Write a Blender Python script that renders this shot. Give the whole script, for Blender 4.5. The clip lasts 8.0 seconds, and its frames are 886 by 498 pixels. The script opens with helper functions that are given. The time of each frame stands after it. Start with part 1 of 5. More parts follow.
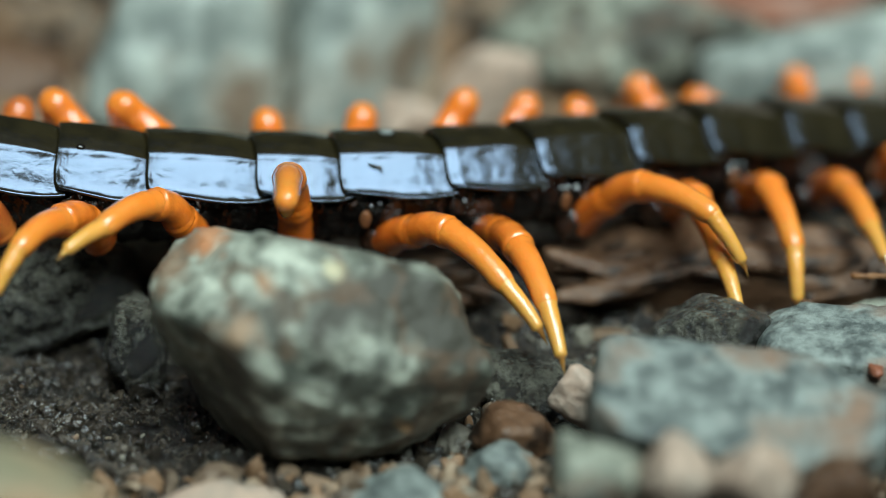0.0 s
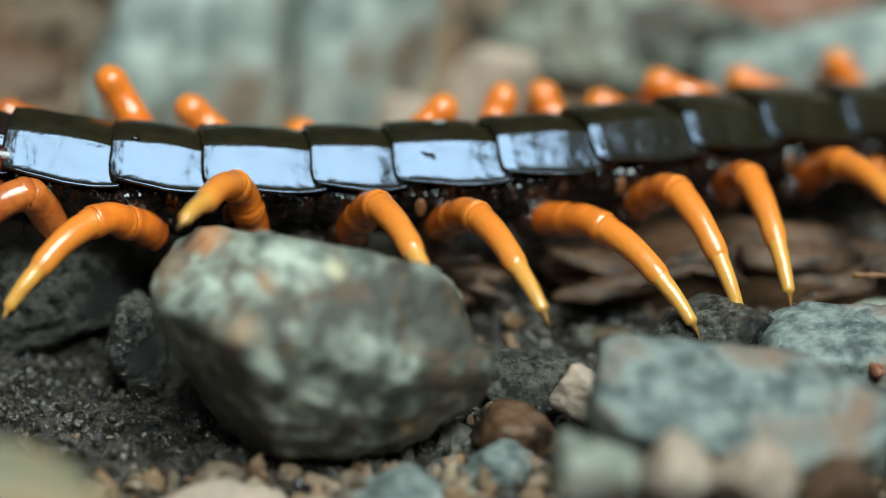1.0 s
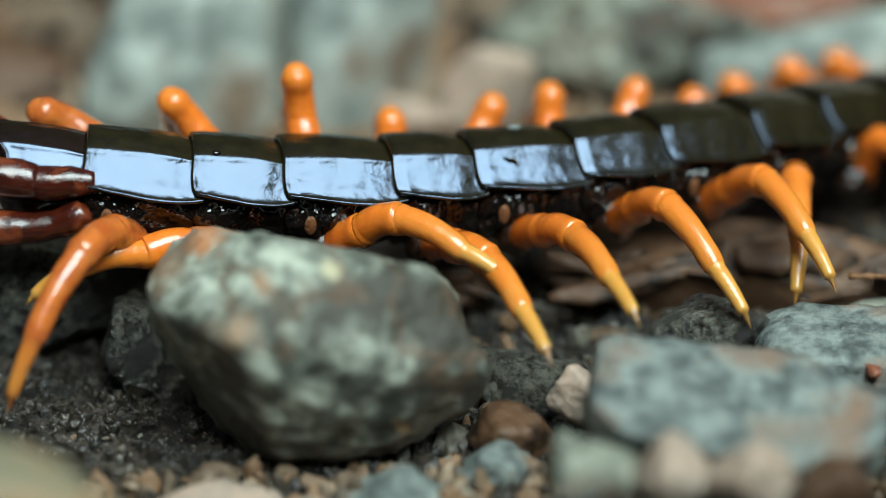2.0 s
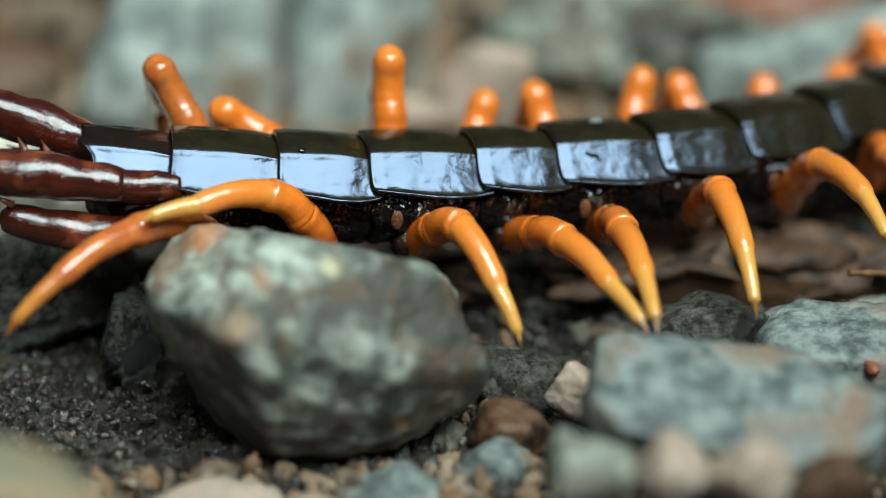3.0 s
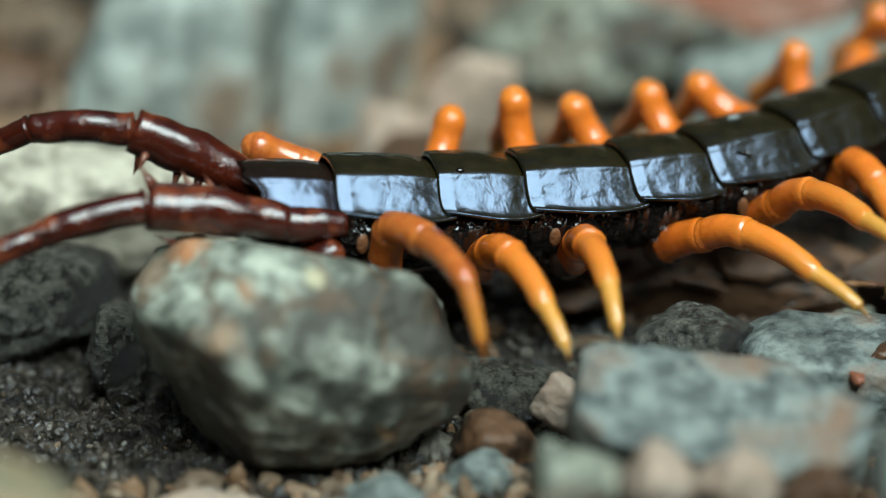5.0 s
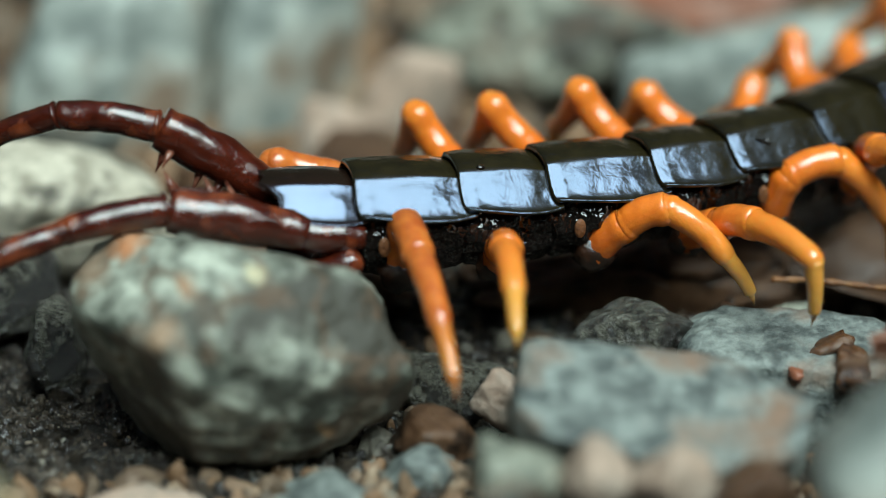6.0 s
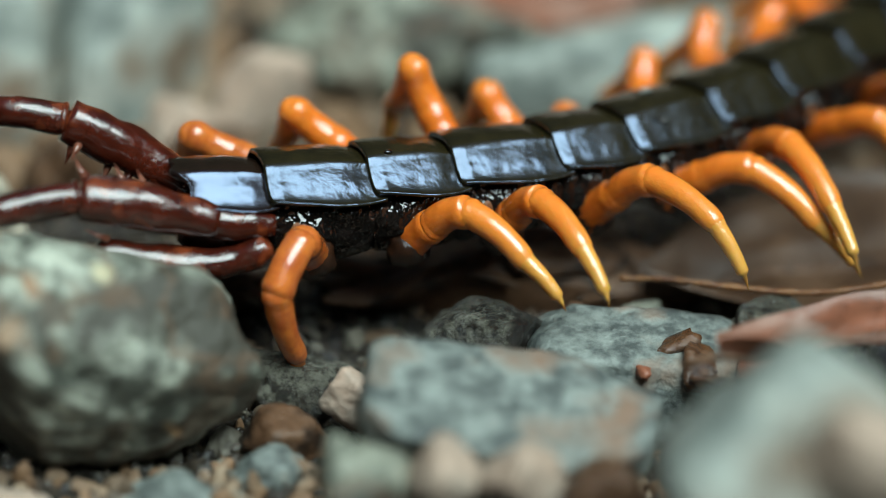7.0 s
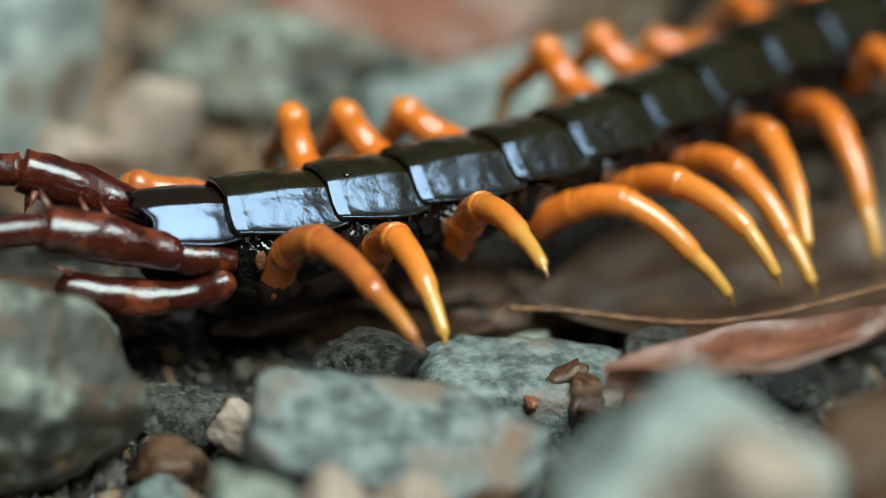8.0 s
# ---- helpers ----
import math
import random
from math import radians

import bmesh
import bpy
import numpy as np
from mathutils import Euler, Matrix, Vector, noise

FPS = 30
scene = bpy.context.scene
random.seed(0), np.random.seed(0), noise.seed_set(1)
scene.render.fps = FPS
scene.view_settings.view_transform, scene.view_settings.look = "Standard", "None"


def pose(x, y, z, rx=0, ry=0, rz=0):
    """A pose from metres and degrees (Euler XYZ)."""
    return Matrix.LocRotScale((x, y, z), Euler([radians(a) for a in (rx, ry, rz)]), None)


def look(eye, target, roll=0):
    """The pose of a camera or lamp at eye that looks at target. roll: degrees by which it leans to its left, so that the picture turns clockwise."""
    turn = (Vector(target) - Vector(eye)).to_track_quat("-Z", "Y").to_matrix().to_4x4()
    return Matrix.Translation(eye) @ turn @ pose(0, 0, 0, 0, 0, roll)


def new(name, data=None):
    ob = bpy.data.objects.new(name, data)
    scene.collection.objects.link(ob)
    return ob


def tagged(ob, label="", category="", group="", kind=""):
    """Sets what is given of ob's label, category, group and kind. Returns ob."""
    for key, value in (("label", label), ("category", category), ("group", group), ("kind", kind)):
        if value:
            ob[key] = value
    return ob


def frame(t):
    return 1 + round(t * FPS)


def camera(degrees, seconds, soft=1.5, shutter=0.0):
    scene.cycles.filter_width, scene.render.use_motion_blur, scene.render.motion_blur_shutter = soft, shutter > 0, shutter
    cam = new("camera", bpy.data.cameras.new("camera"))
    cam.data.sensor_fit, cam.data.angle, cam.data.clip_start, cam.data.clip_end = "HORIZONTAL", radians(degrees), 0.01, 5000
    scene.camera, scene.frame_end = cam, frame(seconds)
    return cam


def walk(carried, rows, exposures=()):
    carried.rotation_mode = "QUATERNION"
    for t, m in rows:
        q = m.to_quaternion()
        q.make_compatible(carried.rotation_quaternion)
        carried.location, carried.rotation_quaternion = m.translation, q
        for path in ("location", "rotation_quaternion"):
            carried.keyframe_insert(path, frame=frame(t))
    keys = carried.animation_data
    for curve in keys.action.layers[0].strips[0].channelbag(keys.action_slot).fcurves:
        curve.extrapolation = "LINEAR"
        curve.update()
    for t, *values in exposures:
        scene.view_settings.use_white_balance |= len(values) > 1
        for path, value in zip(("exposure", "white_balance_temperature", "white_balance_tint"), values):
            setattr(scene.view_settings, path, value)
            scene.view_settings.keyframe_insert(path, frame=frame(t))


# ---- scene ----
cam = camera(20.0, 8.0, soft=0.9)
cam.data.dof.use_dof = True
cam.data.dof.focus_distance = 0.2275
cam.data.dof.aperture_fstop = 7.8


def aim(x, turn, tilt):
    """The camera's pose: x in mm, turned to the right and tilted up about its own axes, in degrees."""
    return pose(x * 0.001, -0.20749, 0.11533, 62) @ Matrix.Rotation(radians(-turn), 4, "Y") @ Matrix.Rotation(radians(tilt), 4, "X")


CAM = [
    (0, aim(0.01, 0.024, 0.019)),
    (0.5, aim(0.00, 0.000, -0.006)),
    (1, aim(0.00, 0.000, 0.000)),
    (1.2, aim(0.00, 0.000, 0.000)),
    (2.3, aim(0.02, 0.098, 0.026)),
    (2.5, aim(0.02, 0.098, 0.013)),
    (3, aim(0.02, 0.098, -0.052)),
    (3.5, aim(0.02, 0.073, -0.013)),
    (4, aim(0.01, 0.049, 0.039)),
    (4.2, aim(0.01, 0.049, 0.052)),
    (5.3, aim(0.18, 0.805, 0.258)),
    (5.5, aim(0.26, 1.135, 0.283)),
    (5.7, aim(0.32, 1.403, 0.180)),
    (6, aim(0.39, 1.708, 0.103)),
    (6.2, aim(0.64, 2.768, 0.232)),
    (6.5, aim(0.92, 3.984, 0.232)),
    (6.7, aim(1.03, 4.457, 0.129)),
    (7, aim(1.14, 4.954, 0.077)),
    (7.2, aim(1.33, 5.765, 0.232)),
    (7.5, aim(1.50, 6.489, 0.490)),
    (7.8, aim(1.62, 7.018, 0.696)),
    (8, aim(1.70, 7.367, 0.773)),
]
walk(cam, CAM, exposures=[(0, 0.14, 6360, -9)])

# world: open sky over a shaded forest floor
world = bpy.data.worlds.new("sky")
scene.world = world
world.use_nodes = True
wn = world.node_tree.nodes
sky = wn.new("ShaderNodeTexSky")
sky.sky_type, sky.sun_disc = "NISHITA", False
sky.sun_elevation, sky.sun_rotation = radians(61.6), radians(150)
world.node_tree.links.new(sky.outputs[0], wn["Background"].inputs[0])
wn["Background"].inputs[1].default_value = 0.04
sun = new("sun", bpy.data.lights.new("sun", "SUN"))
sun.data.energy, sun.data.angle, sun.data.color = 5.7, radians(42), (0.87, 0.93, 1.0)
sun.matrix_world = look((0.24, -0.41, 0.88), (0, 0, 0))
MM = 0.001


# ---- materials ----
def mat(name, colour, rough=0.5, metal=0.0, second=None, scale=300.0, detail=6.0, bump=0.0, bump_scale=900.0,
        spots=None, spot_scale=120.0, spot_edge=(0.5, 0.62), coat=0.0, sss=0.0, rough_var=0.0, per="none", coords="Object", shift=0.0, spec=0.5, veins=None, vein_scale=70.0, patches=()):
    """A procedural material: two colours mixed by noise, blotches of a third, fine relief, and a tint for each piece."""
    m = bpy.data.materials.new(name)
    m.use_nodes = True
    nt = m.node_tree
    n, ln = nt.nodes, nt.links.new
    b = n["Principled BSDF"]
    b.inputs["Roughness"].default_value, b.inputs["Metallic"].default_value = rough, metal
    b.inputs["Coat Weight"].default_value, b.inputs["Coat Roughness"].default_value = coat, 0.06
    b.inputs["Specular IOR Level"].default_value = spec
    if sss:
        b.inputs["Subsurface Weight"].default_value = sss
        b.inputs["Subsurface Radius"].default_value = (1.0, 0.35, 0.1)
        b.inputs["Subsurface Scale"].default_value = 0.0012
    co = n.new("ShaderNodeTexCoord").outputs[coords]
    nz = n.new("ShaderNodeTexNoise")
    nz.inputs["Scale"].default_value, nz.inputs["Detail"].default_value, nz.inputs["Roughness"].default_value = scale, detail, 0.65
    ln(co, nz.inputs["Vector"])
    ramp = n.new("ShaderNodeValToRGB")
    ramp.color_ramp.elements[0].position, ramp.color_ramp.elements[1].position = 0.40, 0.60
    ramp.color_ramp.elements[0].color = (*colour, 1)
    ramp.color_ramp.elements[1].color = (*(second or colour), 1)
    ln(nz.outputs["Fac"], ramp.inputs[0])
    out = ramp.outputs[0]
    if spots:
        nz2 = n.new("ShaderNodeTexNoise")
        nz2.inputs["Scale"].default_value, nz2.inputs["Detail"].default_value = spot_scale, 4.0
        ln(co, nz2.inputs["Vector"])
        r2 = n.new("ShaderNodeMapRange")
        r2.inputs["From Min"].default_value, r2.inputs["From Max"].default_value = spot_edge
        ln(nz2.outputs["Fac"], r2.inputs["Value"])
        mx = n.new("ShaderNodeMix")
        mx.data_type = "RGBA"
        ln(r2.outputs[0], mx.inputs["Factor"])
        ln(out, mx.inputs["A"])
        mx.inputs["B"].default_value = (*spots, 1)
        out = mx.outputs["Result"]
    if veins:
        nv = n.new("ShaderNodeTexNoise")
        nv.inputs["Scale"].default_value, nv.inputs["Detail"].default_value, nv.inputs["Distortion"].default_value = vein_scale, 5.0, 0.4
        ln(co, nv.inputs["Vector"])
        dv = n.new("ShaderNodeMath")
        dv.operation = "SUBTRACT"
        dv.inputs[1].default_value = 0.5
        ln(nv.outputs["Fac"], dv.inputs[0])
        av = n.new("ShaderNodeMath")
        av.operation = "ABSOLUTE"
        ln(dv.outputs[0], av.inputs[0])
        rv = n.new("ShaderNodeMapRange")
        rv.inputs["From Min"].default_value, rv.inputs["From Max"].default_value = 0.0, 0.03
        rv.inputs["To Min"].default_value, rv.inputs["To Max"].default_value = 0.75, 0.0
        ln(av.outputs[0], rv.inputs["Value"])
        mv = n.new("ShaderNodeMix")
        mv.data_type = "RGBA"
        ln(rv.outputs[0], mv.inputs["Factor"])
        ln(out, mv.inputs["A"])
        mv.inputs["B"].default_value = (*veins, 1)
        out = mv.outputs["Result"]
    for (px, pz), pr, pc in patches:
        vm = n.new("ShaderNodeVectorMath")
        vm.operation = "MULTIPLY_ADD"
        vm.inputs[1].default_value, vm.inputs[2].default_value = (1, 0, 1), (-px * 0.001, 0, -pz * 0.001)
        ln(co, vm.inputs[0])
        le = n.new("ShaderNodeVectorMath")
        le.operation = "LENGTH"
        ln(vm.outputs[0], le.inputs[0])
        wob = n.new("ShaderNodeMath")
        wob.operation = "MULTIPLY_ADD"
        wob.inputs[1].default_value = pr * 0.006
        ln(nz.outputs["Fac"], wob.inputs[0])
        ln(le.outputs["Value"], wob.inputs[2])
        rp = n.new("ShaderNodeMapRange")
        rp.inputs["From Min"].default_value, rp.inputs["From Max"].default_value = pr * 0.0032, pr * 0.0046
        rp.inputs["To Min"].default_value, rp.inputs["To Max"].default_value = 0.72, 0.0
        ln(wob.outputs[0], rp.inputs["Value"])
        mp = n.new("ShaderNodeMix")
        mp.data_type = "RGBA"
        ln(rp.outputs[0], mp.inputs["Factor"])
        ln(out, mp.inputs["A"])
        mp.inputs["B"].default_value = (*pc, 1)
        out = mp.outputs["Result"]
    if per != "none":
        src = n.new("ShaderNodeNewGeometry").outputs["Random Per Island"] if per == "island" else n.new("ShaderNodeObjectInfo").outputs["Random"]
        hs = n.new("ShaderNodeHueSaturation")
        mr = n.new("ShaderNodeMapRange")
        mr.inputs["To Min"].default_value, mr.inputs["To Max"].default_value = 0.45, 1.5
        ln(src, mr.inputs["Value"])
        ln(mr.outputs[0], hs.inputs["Value"])
        ln(out, hs.inputs["Color"])
        out = hs.outputs[0]
        if shift:
            m2 = n.new("ShaderNodeMix")
            m2.data_type = "RGBA"
            m2.blend_type = "MIX"
            wv = n.new("ShaderNodeTexWhiteNoise")
            wv.noise_dimensions = "1D"
            ln(src, wv.inputs["W"])
            st = n.new("ShaderNodeMapRange")
            st.inputs["From Min"].default_value, st.inputs["From Max"].default_value = 1 - shift - 0.1, 1 - shift + 0.1
            ln(wv.outputs["Value"], st.inputs["Value"])
            ln(st.outputs[0], m2.inputs["Factor"])
            ln(out, m2.inputs["A"])
            m2.inputs["B"].default_value = (0.20, 0.115, 0.06, 1)
            out = m2.outputs["Result"]
    ln(out, b.inputs["Base Color"])
    if rough_var:
        mr = n.new("ShaderNodeMapRange")
        mr.inputs["To Min"].default_value, mr.inputs["To Max"].default_value = max(rough - rough_var, 0.02), rough + rough_var
        ln(nz.outputs["Fac"], mr.inputs["Value"])
        ln(mr.outputs[0], b.inputs["Roughness"])
    if bump:
        nz3 = n.new("ShaderNodeTexNoise")
        nz3.inputs["Scale"].default_value, nz3.inputs["Detail"].default_value, nz3.inputs["Roughness"].default_value = bump_scale, 7.0, 0.6
        ln(co, nz3.inputs["Vector"])
        bp = n.new("ShaderNodeBump")
        bp.inputs["Strength"].default_value, bp.inputs["Distance"].default_value = bump, 0.0006
        nz3.name = "Relief"
        ln(nz3.outputs["Fac"], bp.inputs["Height"])
        ln(bp.outputs[0], b.inputs["Normal"])
    return m


def along(m, stops, span):
    """Colours along the local x axis of a limb, mixed with its own noise: stops of (place 0..1, colour) over span metres."""
    nt = m.node_tree
    n, ln = nt.nodes, nt.links.new
    b = n["Principled BSDF"]
    sep = n.new("ShaderNodeSeparateXYZ")
    ln(n.new("ShaderNodeTexCoord").outputs["Object"], sep.inputs[0])
    mr = n.new("ShaderNodeMapRange")
    mr.inputs["From Max"].default_value = span
    ln(sep.outputs["X"], mr.inputs["Value"])
    rp = n.new("ShaderNodeValToRGB")
    el = rp.color_ramp.elements
    for i, (p, c) in enumerate(stops):
        e = el[i] if i < 2 else el.new(p)
        e.position, e.color = p, (*c, 1)
    ln(mr.outputs[0], rp.inputs[0])
    old = b.inputs["Base Color"].links[0].from_socket
    mx = n.new("ShaderNodeMix")
    mx.data_type = "RGBA"
    mx.inputs["Factor"].default_value = 0.62
    ln(old, mx.inputs["A"])
    ln(rp.outputs[0], mx.inputs["B"])
    ln(mx.outputs["Result"], b.inputs["Base Color"])
    return m


ORANGE, DEEP, YELLOW = (0.80, 0.20, 0.021), (0.52, 0.10, 0.012), (0.72, 0.36, 0.075)
M_TERGITE = mat("black_chitin", (0.009, 0.007, 0.0026), 0.23, second=(0.02, 0.015, 0.005), scale=260, bump=0.36, bump_scale=420, rough_var=0.06, spec=0.68)
M_TAIL = mat("brown_black_chitin", (0.007, 0.004, 0.002), 0.22, second=(0.014, 0.007, 0.004), scale=200, bump=0.26, bump_scale=400, rough_var=0.08, spec=0.75)
for chitin in (M_TERGITE, M_TAIL):
    chitin.node_tree.nodes["Principled BSDF"].inputs["IOR"].default_value = 1.6
    chitin.node_tree.nodes["Relief"].inputs["Detail"].default_value, chitin.node_tree.nodes["Relief"].inputs["Roughness"].default_value = 4.0, 0.5
    chitin.node_tree.nodes["Relief"].inputs["Distortion"].default_value = 0.25
    chitin.node_tree.nodes["Principled BSDF"].inputs["Specular Tint"].default_value = (0.57, 0.71, 1.0, 1.0)
M_PLEURA = mat("dark_membrane", (0.004, 0.0032, 0.0028), 0.07, second=(0.009, 0.0065, 0.0055), scale=500, bump=0.8, bump_scale=280, rough_var=0.03, spec=0.6)
M_PLEURA.node_tree.nodes["Relief"].inputs["Detail"].default_value = 3.0
M_PLEURA.node_tree.nodes["Bump"].inputs["Distance"].default_value = 0.0022
M_COXA = mat("dark_brown_chitin", (0.03, 0.012, 0.006), 0.18, second=(0.012, 0.007, 0.005), scale=400, bump=0.7, bump_scale=600, rough_var=0.08, spec=0.8)
M_SPIRACLE = mat("tan_membrane", (0.20, 0.075, 0.025), 0.4, second=(0.11, 0.04, 0.014), scale=1500, bump=0.5, bump_scale=3000)
# Dark brown base; shade around the hip is put into its first stops.
M_LEG = along(mat("orange_chitin", ORANGE, 0.24, second=DEEP, scale=500, bump=0.3, bump_scale=800, coat=0.8, sss=0.25, rough_var=0.06), [(0, (0.06, 0.018, 0.008)), (0.2, (0.30, 0.06, 0.01)), (0.5, (0.70, 0.16, 0.018)), (1, ORANGE)], 4.9 * MM)
M_FEMUR = along(mat("orange_chitin_mid", ORANGE, 0.24, second=DEEP, scale=500, bump=0.3, bump_scale=800, coat=0.8, sss=0.25, rough_var=0.06), [(0, ORANGE), (0.7, (0.82, 0.22, 0.026)), (1, (0.80, 0.235, 0.032))], 4.6 * MM)
M_TIBIA = along(mat("orange_yellow_chitin", ORANGE, 0.25, second=(0.72, 0.25, 0.04), scale=500, bump=0.3, bump_scale=800, coat=0.8, sss=0.25, rough_var=0.06), [(0, (0.80, 0.215, 0.026)), (0.6, (0.78, 0.235, 0.034)), (1, (0.73, 0.265, 0.043))], 7.2 * MM)
M_TARSUS = along(mat("yellow_chitin", YELLOW, 0.27, second=(0.62, 0.30, 0.06), scale=600, bump=0.3, bump_scale=800, coat=0.8, sss=0.25), [(0, (0.76, 0.31, 0.05)), (0.78, (0.62, 0.33, 0.07)), (0.83, (0.05, 0.018, 0.008)), (1, (0.012, 0.006, 0.004))], 6.6 * MM)
M_TARSUS_RED = along(mat("orange_brown_chitin", (0.55, 0.18, 0.03), 0.24, second=(0.48, 0.14, 0.025), scale=600, bump=0.3, bump_scale=800, coat=0.8, sss=0.2), [(0, (0.50, 0.13, 0.024)), (0.6, (0.62, 0.26, 0.045)), (0.83, (0.30, 0.10, 0.02)), (1, (0.03, 0.012, 0.006))], 7.3 * MM)
M_LEG_RED = mat("red_orange_chitin", (0.44, 0.10, 0.022), 0.22, second=(0.58, 0.16, 0.03), scale=500, bump=0.3, bump_scale=800, coat=0.8, sss=0.2, rough_var=0.05)
M_RED = mat("dark_red_chitin", (0.06, 0.0095, 0.004), 0.17, second=(0.03, 0.005, 0.0025), scale=350, bump=0.6, bump_scale=420, coat=0.7, rough_var=0.06, spots=(0.19, 0.042, 0.014), spot_scale=220)
M_SPINE = mat("spine_tip", (0.07, 0.012, 0.006), 0.2, second=(0.20, 0.08, 0.05), scale=700)
M_STONE = mat("grey_green_stone", (0.115, 0.12, 0.092), 0.6, second=(0.40, 0.405, 0.32), scale=420, detail=10, bump=1.0, bump_scale=520, spots=(0.06, 0.055, 0.042), spot_scale=130, spot_edge=(0.46, 0.6), veins=(0.12, 0.07, 0.04), vein_scale=60, rough_var=0.12)
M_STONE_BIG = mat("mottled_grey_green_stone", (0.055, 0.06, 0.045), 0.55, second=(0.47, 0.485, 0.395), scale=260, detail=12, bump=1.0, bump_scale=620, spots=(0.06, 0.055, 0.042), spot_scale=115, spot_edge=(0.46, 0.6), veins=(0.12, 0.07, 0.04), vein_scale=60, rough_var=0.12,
                  # Rusty and pale stains, a dark mossy one, dark patches low on the front.
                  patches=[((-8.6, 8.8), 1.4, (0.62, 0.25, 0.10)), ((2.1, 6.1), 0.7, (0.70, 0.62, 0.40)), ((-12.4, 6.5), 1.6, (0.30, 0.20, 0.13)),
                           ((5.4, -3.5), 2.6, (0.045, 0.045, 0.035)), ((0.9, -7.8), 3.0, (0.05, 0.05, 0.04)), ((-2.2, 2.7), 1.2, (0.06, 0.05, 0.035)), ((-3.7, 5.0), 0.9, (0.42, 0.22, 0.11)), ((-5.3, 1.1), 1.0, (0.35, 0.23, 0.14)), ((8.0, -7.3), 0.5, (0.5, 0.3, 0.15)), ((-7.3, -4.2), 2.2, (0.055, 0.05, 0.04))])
M_STONE_OLIVE = mat("olive_stone", (0.17, 0.15, 0.09), 0.6, second=(0.25, 0.22, 0.14), scale=150, detail=8, bump=0.7, bump_scale=600, spots=(0.32, 0.20, 0.11), spot_scale=100)
M_STONE_BLUE = mat("blue_grey_stone", (0.13, 0.145, 0.13), 0.65, second=(0.45, 0.475, 0.42), scale=85, detail=8, bump=0.7, bump_scale=600, spots=(0.15, 0.105, 0.07), spot_scale=60, spot_edge=(0.52, 0.64))
M_BARK_WET = mat("wet_bark", (0.045, 0.02, 0.010), 0.16, second=(0.11, 0.05, 0.022), scale=500, bump=1.0, bump_scale=800, rough_var=0.08, spec=0.8)
M_STONE_WET = mat("wet_dark_stone", (0.014, 0.012, 0.009), 0.15, second=(0.12, 0.115, 0.09), scale=800, detail=9, bump=1.0, bump_scale=900, rough_var=0.1, spec=0.9, spots=(0.012, 0.008, 0.005), spot_scale=150)
M_STONE_WET.node_tree.nodes["Bump"].inputs["Distance"].default_value = 0.0016
M_STONE_CREAM = mat("cream_stone", (0.62, 0.56, 0.44), 0.5, second=(0.26, 0.23, 0.17), scale=300, detail=9, bump=1.0, bump_scale=700, spots=(0.08, 0.07, 0.05), spot_scale=200, spot_edge=(0.55, 0.66))
M_STONE_RUST = mat("rust_flecked_stone", (0.075, 0.085, 0.08), 0.55, second=(0.25, 0.275, 0.25), scale=380, detail=10, bump=1.0, bump_scale=700, spots=(0.22, 0.14, 0.095), spot_scale=170, spot_edge=(0.53, 0.72), rough_var=0.12)
M_BROWN = mat("brown_wood", (0.085, 0.042, 0.021), 0.42, second=(0.17, 0.09, 0.048), scale=240, detail=8, bump=0.8, bump_scale=800, rough_var=0.12, spots=(0.03, 0.016, 0.009), spot_scale=260)
M_PINK = mat("pale_pinkish_stone", (0.46, 0.33, 0.25), 0.6, second=(0.30, 0.24, 0.19), scale=200, detail=8, bump=0.7, bump_scale=700)
M_FLECK = mat("pale_dirt", (0.34, 0.37, 0.36), 0.6, second=(0.16, 0.17, 0.16), scale=1500, bump=0.8, bump_scale=2500)
M_TWIG = mat("dry_twig", (0.13, 0.05, 0.018), 0.3, second=(0.22, 0.10, 0.035), scale=500, bump=0.7, bump_scale=900)
M_LEAF = mat("dead_leaf", (0.24, 0.085, 0.045), 0.4, second=(0.15, 0.06, 0.035), scale=160, detail=7, bump=0.5, bump_scale=600, spots=(0.30, 0.18, 0.14), spot_scale=90)
M_TAN = mat("tan_leaf", (0.085, 0.044, 0.022), 0.5, second=(0.055, 0.028, 0.015), scale=150, detail=7, bump=0.5, bump_scale=600)
M_SOIL = mat("damp_soil", (0.007, 0.005, 0.003), 0.2, second=(0.06, 0.046, 0.034), scale=330, detail=10, bump=1.0, bump_scale=620, rough_var=0.12, spots=(0.018, 0.014, 0.010), spot_scale=420, spot_edge=(0.6, 0.7), spec=0.7)
M_SOIL.node_tree.nodes["Bump"].inputs["Distance"].default_value = 0.0016
M_GRIT = mat("mixed_grit", (0.085, 0.072, 0.055), 0.45, second=(0.18, 0.165, 0.13), scale=500, detail=6, bump=0.8, bump_scale=1100, per="island", shift=0.32, rough_var=0.15)
M_LITTER = mat("pale_litter", (0.13, 0.085, 0.055), 0.6, second=(0.27, 0.195, 0.13), scale=400, bump=0.7, bump_scale=900, per="island", shift=0.45)
M_CRUMB = mat("wet_crumbs", (0.012, 0.009, 0.006), 0.09, second=(0.06, 0.047, 0.034), scale=700, bump=0.6, bump_scale=1800, per="island", spec=1.0)
M_SURROUND = mat("dim_surround", (0.012, 0.013, 0.006), 0.95, second=(0.035, 0.026, 0.012), scale=3, detail=6)


# ---- mesh helpers ----
def mesh_of(name, verts, faces, material, smooth=True):
    me = bpy.data.meshes.new(name)
    me.from_pydata([tuple(v) for v in verts], [], faces)
    me.materials.append(material)
    if smooth:
        me.polygons.foreach_set("use_smooth", [True] * len(me.polygons))
    me.update()
    return me


